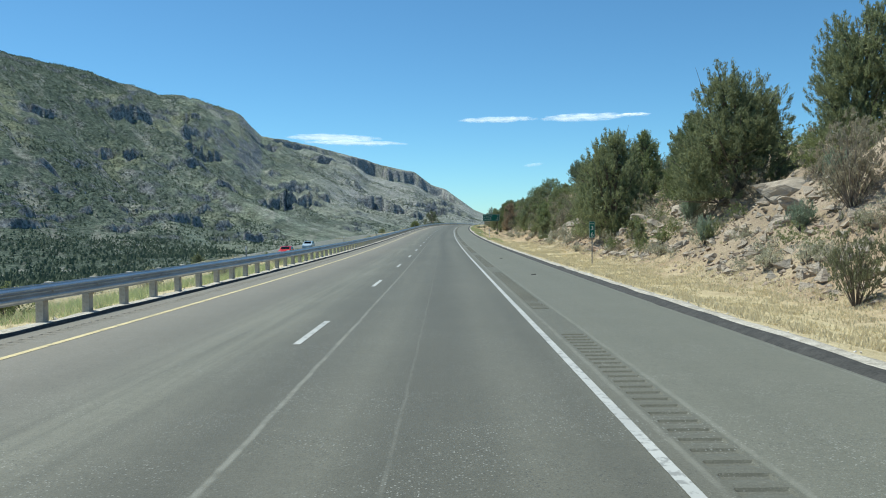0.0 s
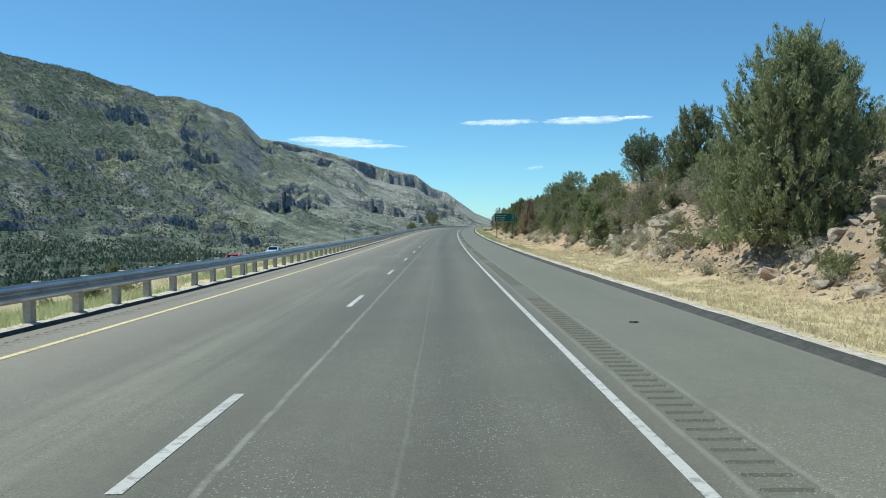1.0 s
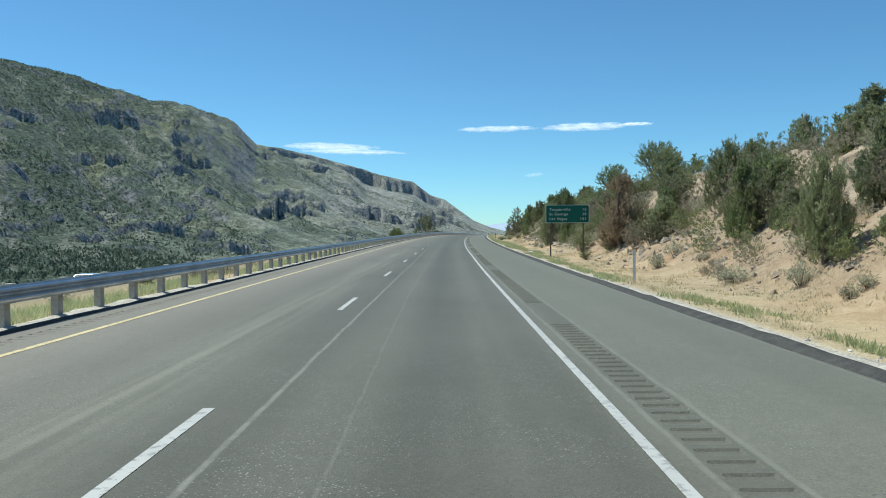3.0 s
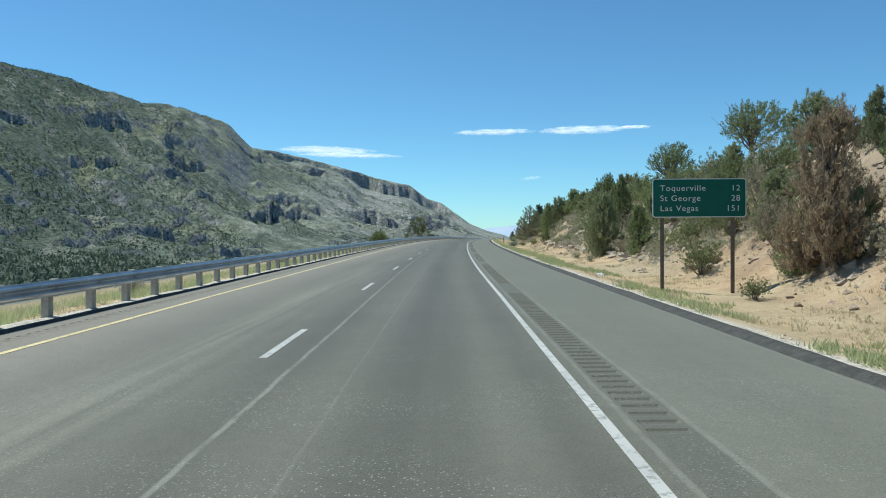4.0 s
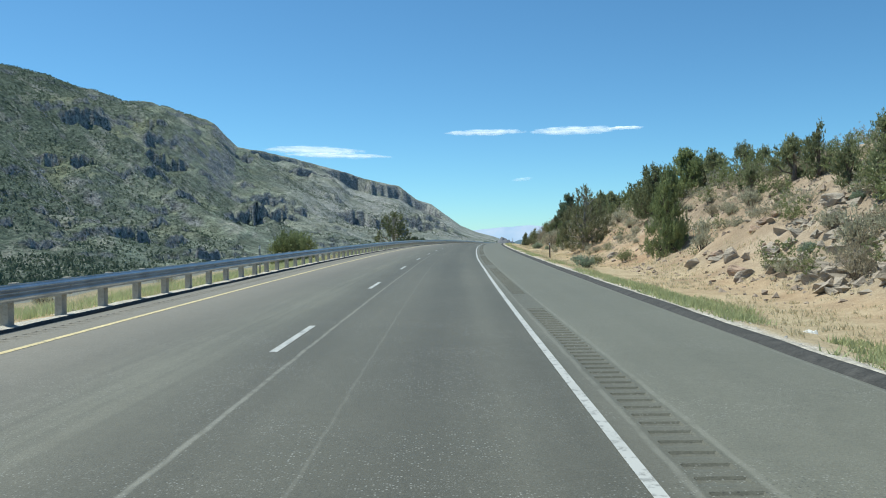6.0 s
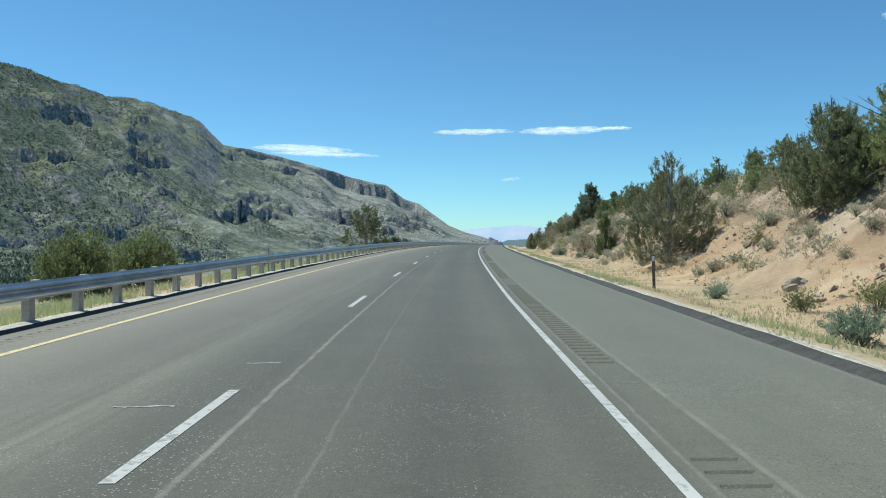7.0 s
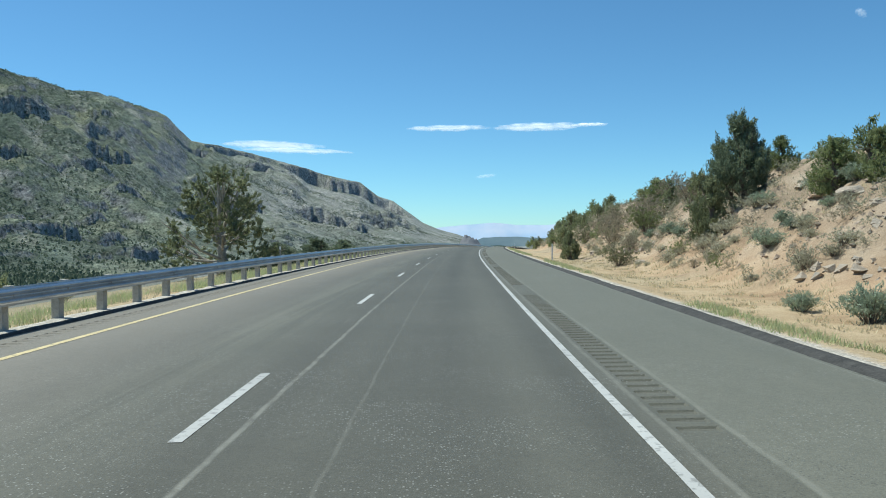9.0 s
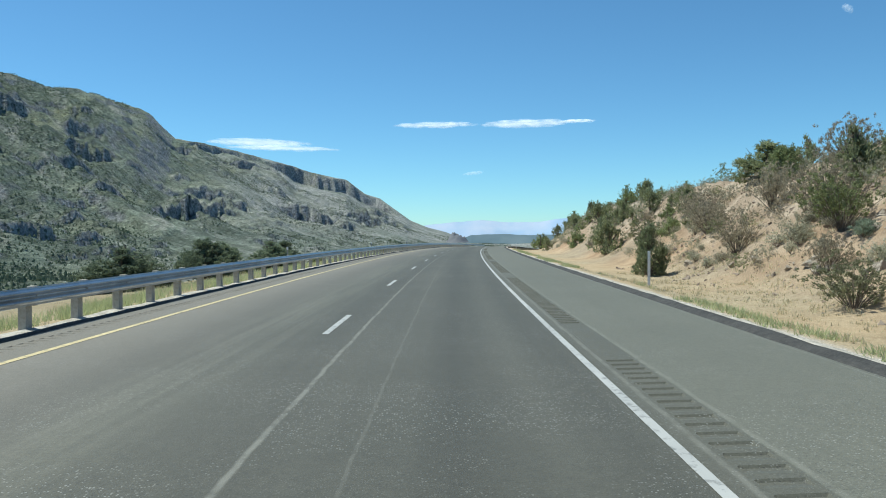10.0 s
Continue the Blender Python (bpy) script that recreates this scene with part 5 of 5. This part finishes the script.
for u, y, s in ((14.4, 75.5, 1.1), (13.9, 80.5, 0.9), (15.6, 82, 1.4), (14.3, 95, 1.2), (14.6, 98, 1.5), (13.7, 93, 1.0), (15.6, 101, 1.0), (13.2, 156.5, 1.0), (13.0, 158, 0.7), (13.7, 157.6, 0.9), (14.6, 160, 1.0)):
    boulder(u, y, s)
for u, y, s in ((13.4, 197, 0.9), (14.2, 200.5, 1.1), (14.8, 204, 1.2), (13.6, 207, 0.8), (14.4, 211, 1.1), (13.1, 213, 0.8), (16.2, 202, 1.3), (16.3, 278.5, 1.5), (16.0, 280.5, 1.2), (15.4, 277, 0.9), (16.8, 282, 1.1)):
    boulder(u, y, s, pale=False)
for u, y, s in ((15.6, 290, 1.1), (16.4, 292.5, 1.4), (15.8, 295, 0.9), (17.6, 304, 1.2), (18.4, 308, 1.3), (17.2, 301, 0.8), (18.8, 311, 1.0), (16.5, 322.7, 0.7), (14.0, 219, 0.8), (15.0, 187.5, 0.9), (14.0, 168, 0.7)):
    boulder(u, y, s, pale=False)
for k in range(300):
    y, u = float(rng.choice((rng.uniform(10, 345), rng.uniform(162, 220), rng.uniform(30, 95)))), 13.0 + float(rng.exponential(3.0))
    if u < 24 and fbm(u / 4.0, y / 11.0, 2, 131) > -0.1:
        boulder(u, y, float(rng.uniform(0.35, 1.0)), "broken stone on the bank", False)


def rubble(name, label, material, n, u0, u1, y0, y1, small, large, seed, low):
    """Loose broken stones: skewed octahedra, half sunk in the soil."""
    u, y = rng.uniform(u0, u1, n), rng.uniform(y0, y1, n)
    keep = fbm(u / 3.0, y / 8.0, 3, seed) > low
    u, y = u[keep], y[keep]
    x = road_x(y) + u
    c = np.stack((x, y, ground_height(x, y)), 1)
    s = small + (large - small) * rng.random(len(c)) ** 3
    corner = np.array(((1, 0, 0), (0, 1, 0), (-1, 0, 0), (0, -1, 0), (0.2, 0.1, 0.8), (0, 0, -0.6)), float)
    corner = np.array([corner @ np.array(Euler((rng.uniform(-0.5, 0.5), rng.uniform(-0.5, 0.5), rng.uniform(0, 6.3))).to_matrix()).T for _ in range(64)])[rng.integers(0, 64, len(c))]
    v = c[:, None] + corner * s[:, None, None] * rng.uniform(0.5, 1.3, (len(c), 6, 1)) + rng.normal(0, 0.15, (len(c), 6, 3)) * s[:, None, None]
    tri = np.array(((0, 1, 4), (1, 2, 4), (2, 3, 4), (3, 0, 4), (1, 0, 5), (2, 1, 5), (3, 2, 5), (0, 3, 5)))
    f = (tri[None] + (np.arange(len(c)) * 6)[:, None, None]).reshape(-1, 3)
    tagged(new(name, soup(name, v.reshape(-1, 3), f, material)), label, "stones", kind="stuff")


rubble("bank_rubble", "loose broken grey stones on the bank", CHIPS, 9000, 12.4, 20, 6, 94, 0.02, 0.17, 401, -0.3)
rubble("red_rubble", "loose reddish stones on the soil bank", CHIPS, 9500, 11.4, 21, 90, 350, 0.025, 0.20, 403, -0.15)
rubble("broken_rock_field", "angular grey broken rock strewn over the cut", TAN_ROCK, 2600, 12.9, 18.0, 163, 217, 0.05, 0.42, 411, -0.35)
rubble("broken_rock_slope", "angular grey broken rock below the junipers", TAN_ROCK, 1900, 13.0, 18.5, 20, 64, 0.05, 0.38, 413, -0.3)
rubble("broken_rock_foot", "broken tan rock at the foot of the scrubby slope", TAN_ROCK, 1500, 12.8, 16.0, 64, 160, 0.05, 0.34, 415, 0.0)
rubble("broken_rock_upper", "broken tan rock among the sage", TAN_ROCK, 1500, 13.5, 18.5, 262, 330, 0.05, 0.34, 417, 0.0)
rubble("edge_gravel", "pale gravel along the pavement edge", GRAVEL, 5000, 7.14, 7.7, 4, 220, 0.010, 0.045, 405, -0.7)
rubble("inner_gravel", "pale gravel round the guardrail posts", GRAVEL, 6000, -6.1, -4.98, 4, 250, 0.012, 0.06, 407, -0.6)


# ---- signs and markers ----
def box(bm, x, y, z, sx, sy, sz, bevel=0.0):
    made = bmesh.ops.create_cube(bm, size=1, matrix=Matrix.Translation((x, y, z)) @ Matrix.Diagonal((sx, sy, sz, 1)))
    if bevel:
        bmesh.ops.bevel(bm, geom=list({e for v in made["verts"] for e in v.link_edges}), offset=bevel, segments=2, affect="EDGES")


def plate(name, parent, material, w, h, r, thick, place, label=""):
    """A rounded panel in the x-z plane, its face towards -y."""
    bm = bmesh.new()
    ring = []
    for cx, cz, a0 in ((w / 2 - r, h / 2 - r, 0), (-w / 2 + r, h / 2 - r, 90), (-w / 2 + r, -h / 2 + r, 180), (w / 2 - r, -h / 2 + r, 270)):
        for k in range(6):
            a = radians(a0 + 18 * k)
            ring.append(bm.verts.new((cx + r * math.cos(a), 0, cz + r * math.sin(a))))
    face = bm.faces.new(ring)
    out = bmesh.ops.extrude_face_region(bm, geom=[face])
    bmesh.ops.translate(bm, vec=(0, -thick, 0), verts=[v for v in out["geom"] if isinstance(v, bmesh.types.BMVert)])
    bmesh.ops.recalc_face_normals(bm, faces=bm.faces[:])
    ob = part(name, bm, material, parent, label)
    ob.location = place
    return ob


def words(text, parent, size, place, align="LEFT", stretch=1.0):
    curve = bpy.data.curves.new("lettering", "FONT")
    curve.body, curve.size, curve.align_x, curve.extrude, curve.space_character = text, size, align, 0.002, 1.12
    tmp = new("lettering", curve)
    me = bpy.data.meshes.new_from_object(tmp.evaluated_get(bpy.context.evaluated_depsgraph_get()))
    bpy.data.objects.remove(tmp)
    me.materials.clear()
    me.materials.append(SIGN_WHITE)
    ob = attach("lettering", me, parent, "white reflective lettering")
    ob.matrix_basis = Matrix.Translation(place) @ Matrix.Rotation(math.pi / 2, 4, "X") @ Matrix.Diagonal((stretch, 1, 1, 1))
    return ob


def distance_sign():
    y = 149.5
    sign = tagged(new("road_sign"), "green distance sign with white lettering on two posts", "sign")
    sign.matrix_basis = pose(float(road_x(y)) + 10.62, y, float(road_z(y)), 0, 0, -2)
    board = plate("panel", sign, SIGN_WHITE, 3.05, 1.27, 0.09, 0.02, (0, 0, 2.68), "white border edge")
    plate("green_face", board, SIGN_GREEN, 2.99, 1.21, 0.075, 0.006, (0, -0.02, 0), "green reflective face")
    for text, number, z in (("Toquerville", "12", 0.235), ("St George", "28", -0.095), ("Las Vegas", "151", -0.425)):
        words(text, board, 0.265, (-1.28, -0.031, z), stretch=1.08)
        words(number, board, 0.265, (1.33, -0.031, z), "RIGHT", 1.08)
    for k, x in enumerate((-1.18, 1.12)):
        bm = bmesh.new()
        foot = -1.3
        box(bm, x, 0.10, (3.2 + foot) / 2, 0.012, 0.12, 3.2 - foot)
        box(bm, x, 0.045, (3.2 + foot) / 2, 0.095, 0.012, 3.2 - foot)
        box(bm, x, 0.155, (3.2 + foot) / 2, 0.095, 0.012, 3.2 - foot)
        part("post", bm, RUST_POST, sign, "brown weathered steel post")
    for z in (2.3, 3.05):
        bm = bmesh.new()
        box(bm, 0, 0.022, z, 2.9, 0.03, 0.05)
        part("stringer", bm, POST_STEEL, sign)


def mile_marker():
    y = 45.6
    sign = tagged(new("mile_marker"), "narrow green mile marker on a thin post", "sign")
    sign.matrix_basis = pose(float(road_x(y)) + 10.5, y, float(road_z(y)), 0, 0, -2)
    board = plate("panel", sign, SIGN_WHITE, 0.33, 0.92, 0.04, 0.012, (0, 0, 1.56), "white border edge")
    plate("green_face", board, SIGN_GREEN, 0.30, 0.89, 0.035, 0.005, (0, -0.012, 0), "green reflective face")
    words("MILE", board, 0.10, (0, -0.02, 0.31), "CENTER")
    words("3", board, 0.34, (0, -0.02, -0.02), "CENTER", 1.1)
    words("6", board, 0.34, (0, -0.02, -0.38), "CENTER", 1.1)
    bm = bmesh.new()
    box(bm, 0, 0.02, 0.45, 0.06, 0.025, 2.9, 0.004)
    part("post", bm, POST_STEEL, sign)


def delineator(u, y, high, material, label):
    ob = tagged(new("delineator_post"), label, "post", "delineator posts")
    ob.matrix_basis = Matrix.Translation(spot(u, y)) @ pose(0, 0, 0, 0, float(rng.uniform(-1.5, 1.5)), -24)
    bm = bmesh.new()
    box(bm, 0, 0, high / 2 - 0.2, 0.095, 0.02, high + 0.4, 0.006)
    box(bm, -0.04, 0.012, high / 2 - 0.2, 0.012, 0.03, high + 0.4)
    box(bm, 0.04, 0.012, high / 2 - 0.2, 0.012, 0.03, high + 0.4)
    part("stake", bm, material, ob)
    bm = bmesh.new()
    box(bm, 0, -0.014, high - 0.12, 0.08, 0.006, 0.16, 0.003)
    part("reflector", bm, REFLECTOR, ob, "pale reflector")


def rail_marker(y):
    ob = tagged(new("rail_delineator"), "thin grey reflector stake behind the guardrail", "post", "guardrail markers")
    ob.matrix_basis = pose(float(road_x(y)) - 5.62, y, float(road_z(y)), 0, 0, 0)
    bm = bmesh.new()
    box(bm, 0, 0, 0.35, 0.06, 0.015, 1.5, 0.004)
    part("stake", bm, POST_STEEL, ob)
    bm = bmesh.new()
    box(bm, 0, -0.012, 1.02, 0.085, 0.006, 0.14, 0.003)
    part("reflector", bm, REFLECTOR, ob, "pale reflector")


distance_sign()
mile_marker()
delineator(8.9, 121.4, 1.2, WHITE_POST, "white flexible delineator post on the verge")
delineator(8.7, 239.5, 1.12, RUST_POST, "brown steel delineator post on the verge")
delineator(8.8, 330.5, 1.25, WHITE_POST, "white flexible delineator post on the verge")
delineator(8.8, 441, 1.25, WHITE_POST, "white flexible delineator post on the verge")
for k in range(-2, 12):
    rail_marker(93.3 + 30.9 * k)


# ---- parked vehicles on the lower road ----
def tyre_mesh():
    bm = bmesh.new()
    bmesh.ops.create_cone(bm, segments=20, radius1=0.33, radius2=0.33, depth=0.22, cap_ends=True, matrix=Matrix.Rotation(math.pi / 2, 4, "Y"))
    bmesh.ops.bevel(bm, geom=bm.edges[:], offset=0.03, segments=2, affect="EDGES")
    return bm


def car(u, y, paint, label):
    """A saloon, 4.6 m long, its nose towards -y."""
    side = ((-2.25, 0.28), (-2.3, 0.62), (-2.1, 0.80), (-1.15, 0.93), (-0.45, 1.38), (0.75, 1.42), (1.55, 1.02), (2.2, 0.95), (2.3, 0.55), (2.22, 0.28))
    ob = tagged(new("car"), label, "car")
    ob.matrix_basis = pose(float(road_x(y)) + u, y, float(road_z(y)) - 2.85)
    bm = bmesh.new()
    rings = []
    for x, pinch in ((-0.86, 0.0), (-0.80, 0.04), (0.80, 0.04), (0.86, 0.0)):
        rings.append([bm.verts.new((x * (0.86 if z > 1.2 else 1.0), yy, z + (pinch if z > 0.5 else 0))) for yy, z in side])
    for a, b in zip(rings, rings[1:]):
        for k in range(len(side)):
            j = (k + 1) % len(side)
            bm.faces.new((a[k], a[j], b[j], b[k]))
    bm.faces.new(rings[0][::-1])
    bm.faces.new(rings[-1])
    bmesh.ops.recalc_face_normals(bm, faces=bm.faces[:])
    bmesh.ops.bevel(bm, geom=bm.edges[:], offset=0.025, segments=2, affect="EDGES")
    part("body", bm, paint, ob)
    for name, y0, z0, y1, z1 in (("windscreen", -1.08, 1.0, -0.52, 1.37), ("rear_window", 1.45, 1.10, 0.86, 1.43)):
        bm = bmesh.new()
        n = Vector((0, -(z1 - z0), y1 - y0)).normalized() * (0.012 if y1 > y0 else -0.012)
        n.z = abs(n.z) + 0.03
        q = [bm.verts.new((x, yy, z + n.z)) for x, yy, z in ((-0.68, y0, z0), (0.68, y0, z0), (0.60, y1, z1), (-0.60, y1, z1))]
        bmesh.ops.solidify(bm, geom=[bm.faces.new(q)], thickness=0.008)
        part(name, bm, CAR_GLASS, ob, "dark tinted glass")
    for x in (-1, 1):
        bm = bmesh.new()
        q = [bm.verts.new((x * w, yy, z)) for w, yy, z in ((0.872, -0.95, 0.97), (0.872, 1.35, 1.0), (0.77, 0.7, 1.34), (0.77, -0.4, 1.31))]
        bmesh.ops.solidify(bm, geom=[bm.faces.new(q)], thickness=0.008)
        part("side_window", bm, CAR_GLASS, ob, "dark tinted glass")
        for yy in (-1.42, 1.40):
            wheel = part("wheel", tyre_mesh(), RUBBER, ob, "black tyre")
            wheel.location = (x * 0.76, yy, 0.33)
        bm = bmesh.new()
        box(bm, x * 0.62, -2.24, 0.68, 0.30, 0.10, 0.13, 0.02)
        part("headlight", bm, REFLECTOR, ob, "clear headlight")


car(-22.0, 123, RED_PAINT, "red saloon car on the lower road")
car(-23.4, 150, BLUE_PAINT, "pale blue car on the lower road")


# ---- small things on the verge and the road ----
def scrap(name, u, y, size, material, label, category, thick=0.4):
    """A crumpled sheet: a bent, wrinkled grid."""
    n = 9
    a = np.linspace(-0.5, 0.5, n)
    U, V = np.meshgrid(a, a)
    k = rng.uniform(0, 9)
    Z = 0.10 + thick * (0.35 * np.abs(fbm(U * 3 + k, V * 3, 3, 601)) + 0.3 * np.maximum(0, 0.2 - (U**2 + V**2)))
    rim = (np.abs(U) > 0.49) | (np.abs(V) > 0.49)
    Z = np.where(rim, 0.0, Z)
    me = grid_mesh(name, np.stack((U * (1 - 0.25 * V), V * (1 + 0.3 * U), Z), -1) * size, material, False)
    ob = tagged(new(name, me), label, category)
    p = spot(u, y) if u > 7.1 else Vector((float(road_x(y)) + u, y, float(road_z(y))))
    ob.matrix_basis = Matrix.Translation(p) @ Matrix.Rotation(float(rng.uniform(0, 6)), 4, "Z")


scrap("plastic_bag", 8.75, 156.9, 0.42, WHITE_POST, "crumpled white plastic bag in the weeds", "litter", 0.9)
scrap("paper_scrap", 9.3, 199.0, 0.25, WHITE_POST, "white paper scrap on the dry verge", "litter", 0.5)
# two dark stains on the shoulder, built as small crumpled black sheets
scrap("tyre_scrap", 5.35, 29.3, 0.17, RUBBER, "small black sheet in place of a dark stain on the shoulder", "litter", 0.25)
scrap("tyre_scrap", 5.3, 45.0, 0.15, RUBBER, "small black sheet in place of a dark stain on the shoulder", "litter", 0.25)


def scuff(u, y, long, turn, wide=0.05):
    """A pale scrape on the pavement: a thin ragged film."""
    a, b = np.linspace(-0.5, 0.5, 25), np.linspace(-0.5, 0.5, 4)
    U, V = np.meshgrid(a, b)
    fray = 0.35 + 0.65 * np.abs(fbm(U * 9 + y, V * 0 + 2, 3, 611))
    me = grid_mesh("paint_scuff", np.stack((U * long, V * wide * fray + 0.03 * np.sin(U * 5), 0 * U), -1), WHITE_PAINT)
    ob = tagged(new("paint_scuff", me), "thin pale scrape across the asphalt", "road mark", "road scuffs")
    ob.matrix_basis = pose(float(road_x(y)) + u, y, float(road_z(y)) + 0.005, 0, 0, turn)


for u, y, long, turn in ((-0.62, 221.2, 0.55, -3), (-0.1, 223.65, 0.42, -2), (-0.02, 53.95, 0.14, 6), (5.32, 303.0, 0.26, -30), (5.96, 299.7, 0.34, -8), (-0.65, 237.5, 0.8, -14), (5.1, 301.8, 0.12, 20)):
    scuff(u, y, long, turn)


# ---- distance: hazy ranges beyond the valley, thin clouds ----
# Air haze is painted in: muted blue-grey base colour plus a faint glow.
def painted_haze(name, low, high, glow):
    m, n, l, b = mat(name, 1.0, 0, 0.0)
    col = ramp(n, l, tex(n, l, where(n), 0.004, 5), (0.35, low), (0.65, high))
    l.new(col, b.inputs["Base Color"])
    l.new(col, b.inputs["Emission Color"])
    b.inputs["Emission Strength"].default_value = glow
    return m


def far_range(name, label, az0, az1, r, low, crests, material, seed, rough):
    az = np.linspace(az0, az1, 240)
    top = np.interp(az, *crests) + rough * fbm(az / 2.2, az * 0, 5, seed)
    rows = []
    for f in np.linspace(0, 1, 10):
        rr = r + 240 * f
        el = low + (top - low) * f ** 0.85
        a = np.radians(az)
        rows.append(np.stack((CENTRE[0] + rr * np.sin(a), 150 + rr * np.cos(a), 1.6 + rr * np.tan(np.radians(el)) + 6 * f * (1 - f) * fbm(az / 0.5, az * 0 + f * 4, 3, seed + 5)), -1))
    ob = new(name, grid_mesh(name, np.array(rows), material))
    tagged(ob, label, "hills", kind="structure")


far_range("backdrop_range", "pale blue hazy mountains on the horizon", -4, 40, 4480, -1.6, ((-4, 3, 5.6, 7.4, 9.0, 11, 14, 20, 40), (0.2, 0.45, 0.72, 0.85, 0.70, 0.74, 0.95, 0.7, 0.5)), painted_haze("hazy_blue", (0.27, 0.40, 0.55), (0.42, 0.48, 0.58), 0.35), 501, 0.05)
far_range("backdrop_hills", "dark blue-green low hills across the valley", 5.5, 30, 3600, -1.9, ((5.5, 6.2, 6.7, 8.5, 11, 14, 30), (-1.4, -0.40, -0.17, -0.12, -0.1, -0.1, -0.1)), painted_haze("hazy_green", (0.10, 0.15, 0.18), (0.16, 0.21, 0.23), 0.12), 511, 0.08)


def butte():
    """A small dark mesa that stands in the valley's mouth."""
    a, r = radians(5.75), 3050.0
    th, rho = np.meshgrid(np.linspace(0, 2 * math.pi, 49), np.linspace(0, 1, 14))
    x, y = rho * np.cos(th), rho * np.sin(th)
    z = (1 - ramp01(rho, 0.25, 1.0)) * (1 + 0.35 * fbm(x * 3 + 5, y * 3, 4, 521)) * 32 - 30
    rows = np.stack((CENTRE[0] + r * math.sin(a) + 46 * x, 150 + r * math.cos(a) + 60 * y, z - 2), -1)
    tagged(new("butte", grid_mesh("butte", rows, painted_haze("hazy_rock", (0.13, 0.14, 0.16), (0.27, 0.27, 0.27), 0.1))), "small dark rocky butte at the valley mouth", "hill", kind="structure")


butte()


def cloud_material(name, dense):
    m, n, l, b = mat(name, 1.0, 0, 0.0)
    b.inputs["Base Color"].default_value = (0.9, 0.9, 0.9, 1)
    # Emission stands in for sunlight scattered through the cloud sheet.
    b.inputs["Emission Color"].default_value = (0.93, 0.96, 1.0, 1)
    b.inputs["Emission Strength"].default_value = 0.75
    co = n.new("ShaderNodeTexCoord").outputs["Object"]
    sep = n.new("ShaderNodeSeparateXYZ")
    l.new(co, sep.inputs[0])
    r2 = op(n, l, "ADD", op(n, l, "POWER", op(n, l, "ABSOLUTE", sep.outputs[0]), 2.4), op(n, l, "POWER", op(n, l, "ABSOLUTE", sep.outputs[2]), 1.5))
    mp = n.new("ShaderNodeMapping")
    mp.inputs["Scale"].default_value = (2.6, 1.0, 1.1)
    l.new(co, mp.inputs["Vector"])
    rnd = n.new("ShaderNodeObjectInfo").outputs["Random"]
    off = n.new("ShaderNodeCombineXYZ")
    l.new(op(n, l, "MULTIPLY", rnd, 40.0), off.inputs[0])
    l.new(off.outputs[0], mp.inputs["Location"])
    wisp = tex(n, l, mp.outputs[0], 1.6, 6, 0.6)
    a = op(n, l, "SUBTRACT", op(n, l, "MULTIPLY_ADD", wisp, 1.5, 0.15), r2)
    l.new(ramp(n, l, a, (0.15, 0.0), (1.0, dense)), b.inputs["Alpha"])
    return m


CLOUD, WISP = cloud_material("thin_cloud", 0.92), cloud_material("faint_cloud", 0.28)


def cloud(az, el, half_w, half_h, tilt=0.0, label="thin white streak of cloud"):
    r = 4700.0
    a = radians(az)
    p = Vector((4 + r * math.sin(a), 150 + r * math.cos(a), 1.3 + r * math.tan(radians(el))))
    us, vs = np.linspace(-1.2, 1.2, 33), np.linspace(-1.2, 1.2, 9)
    U, V = np.meshgrid(us, vs)
    ob = new("cloud", grid_mesh("cloud", np.stack((U, 0.25 * (U**2 + V**2), V), -1), WISP if "faint" in label else CLOUD))
    ob.matrix_basis = Matrix.Translation(p) @ Matrix.Rotation(-a, 4, "Z") @ Matrix.Rotation(radians(tilt), 4, "Y") @ Matrix.Diagonal((r * math.tan(radians(half_w)), 60, r * math.tan(radians(half_h)), 1))
    tagged(ob, label, "cloud", kind="structure")


cloud(4.3, 7.40, 3.3, 0.27, -0.8)
cloud(10.4, 7.42, 3.7, 0.38, -0.3)
cloud(13.9, 7.50, 1.6, 0.16, 0.2)
cloud(-7.7, 6.15, 4.0, 0.36, 1.0)
cloud(-5.9, 5.80, 4.3, 0.24, 0.5)
cloud(6.9, 4.1, 0.9, 0.16, -6, "faint wisp of cloud")
cloud(30.6, 13.4, 0.45, 0.30, 40, "faint wisp of cloud")
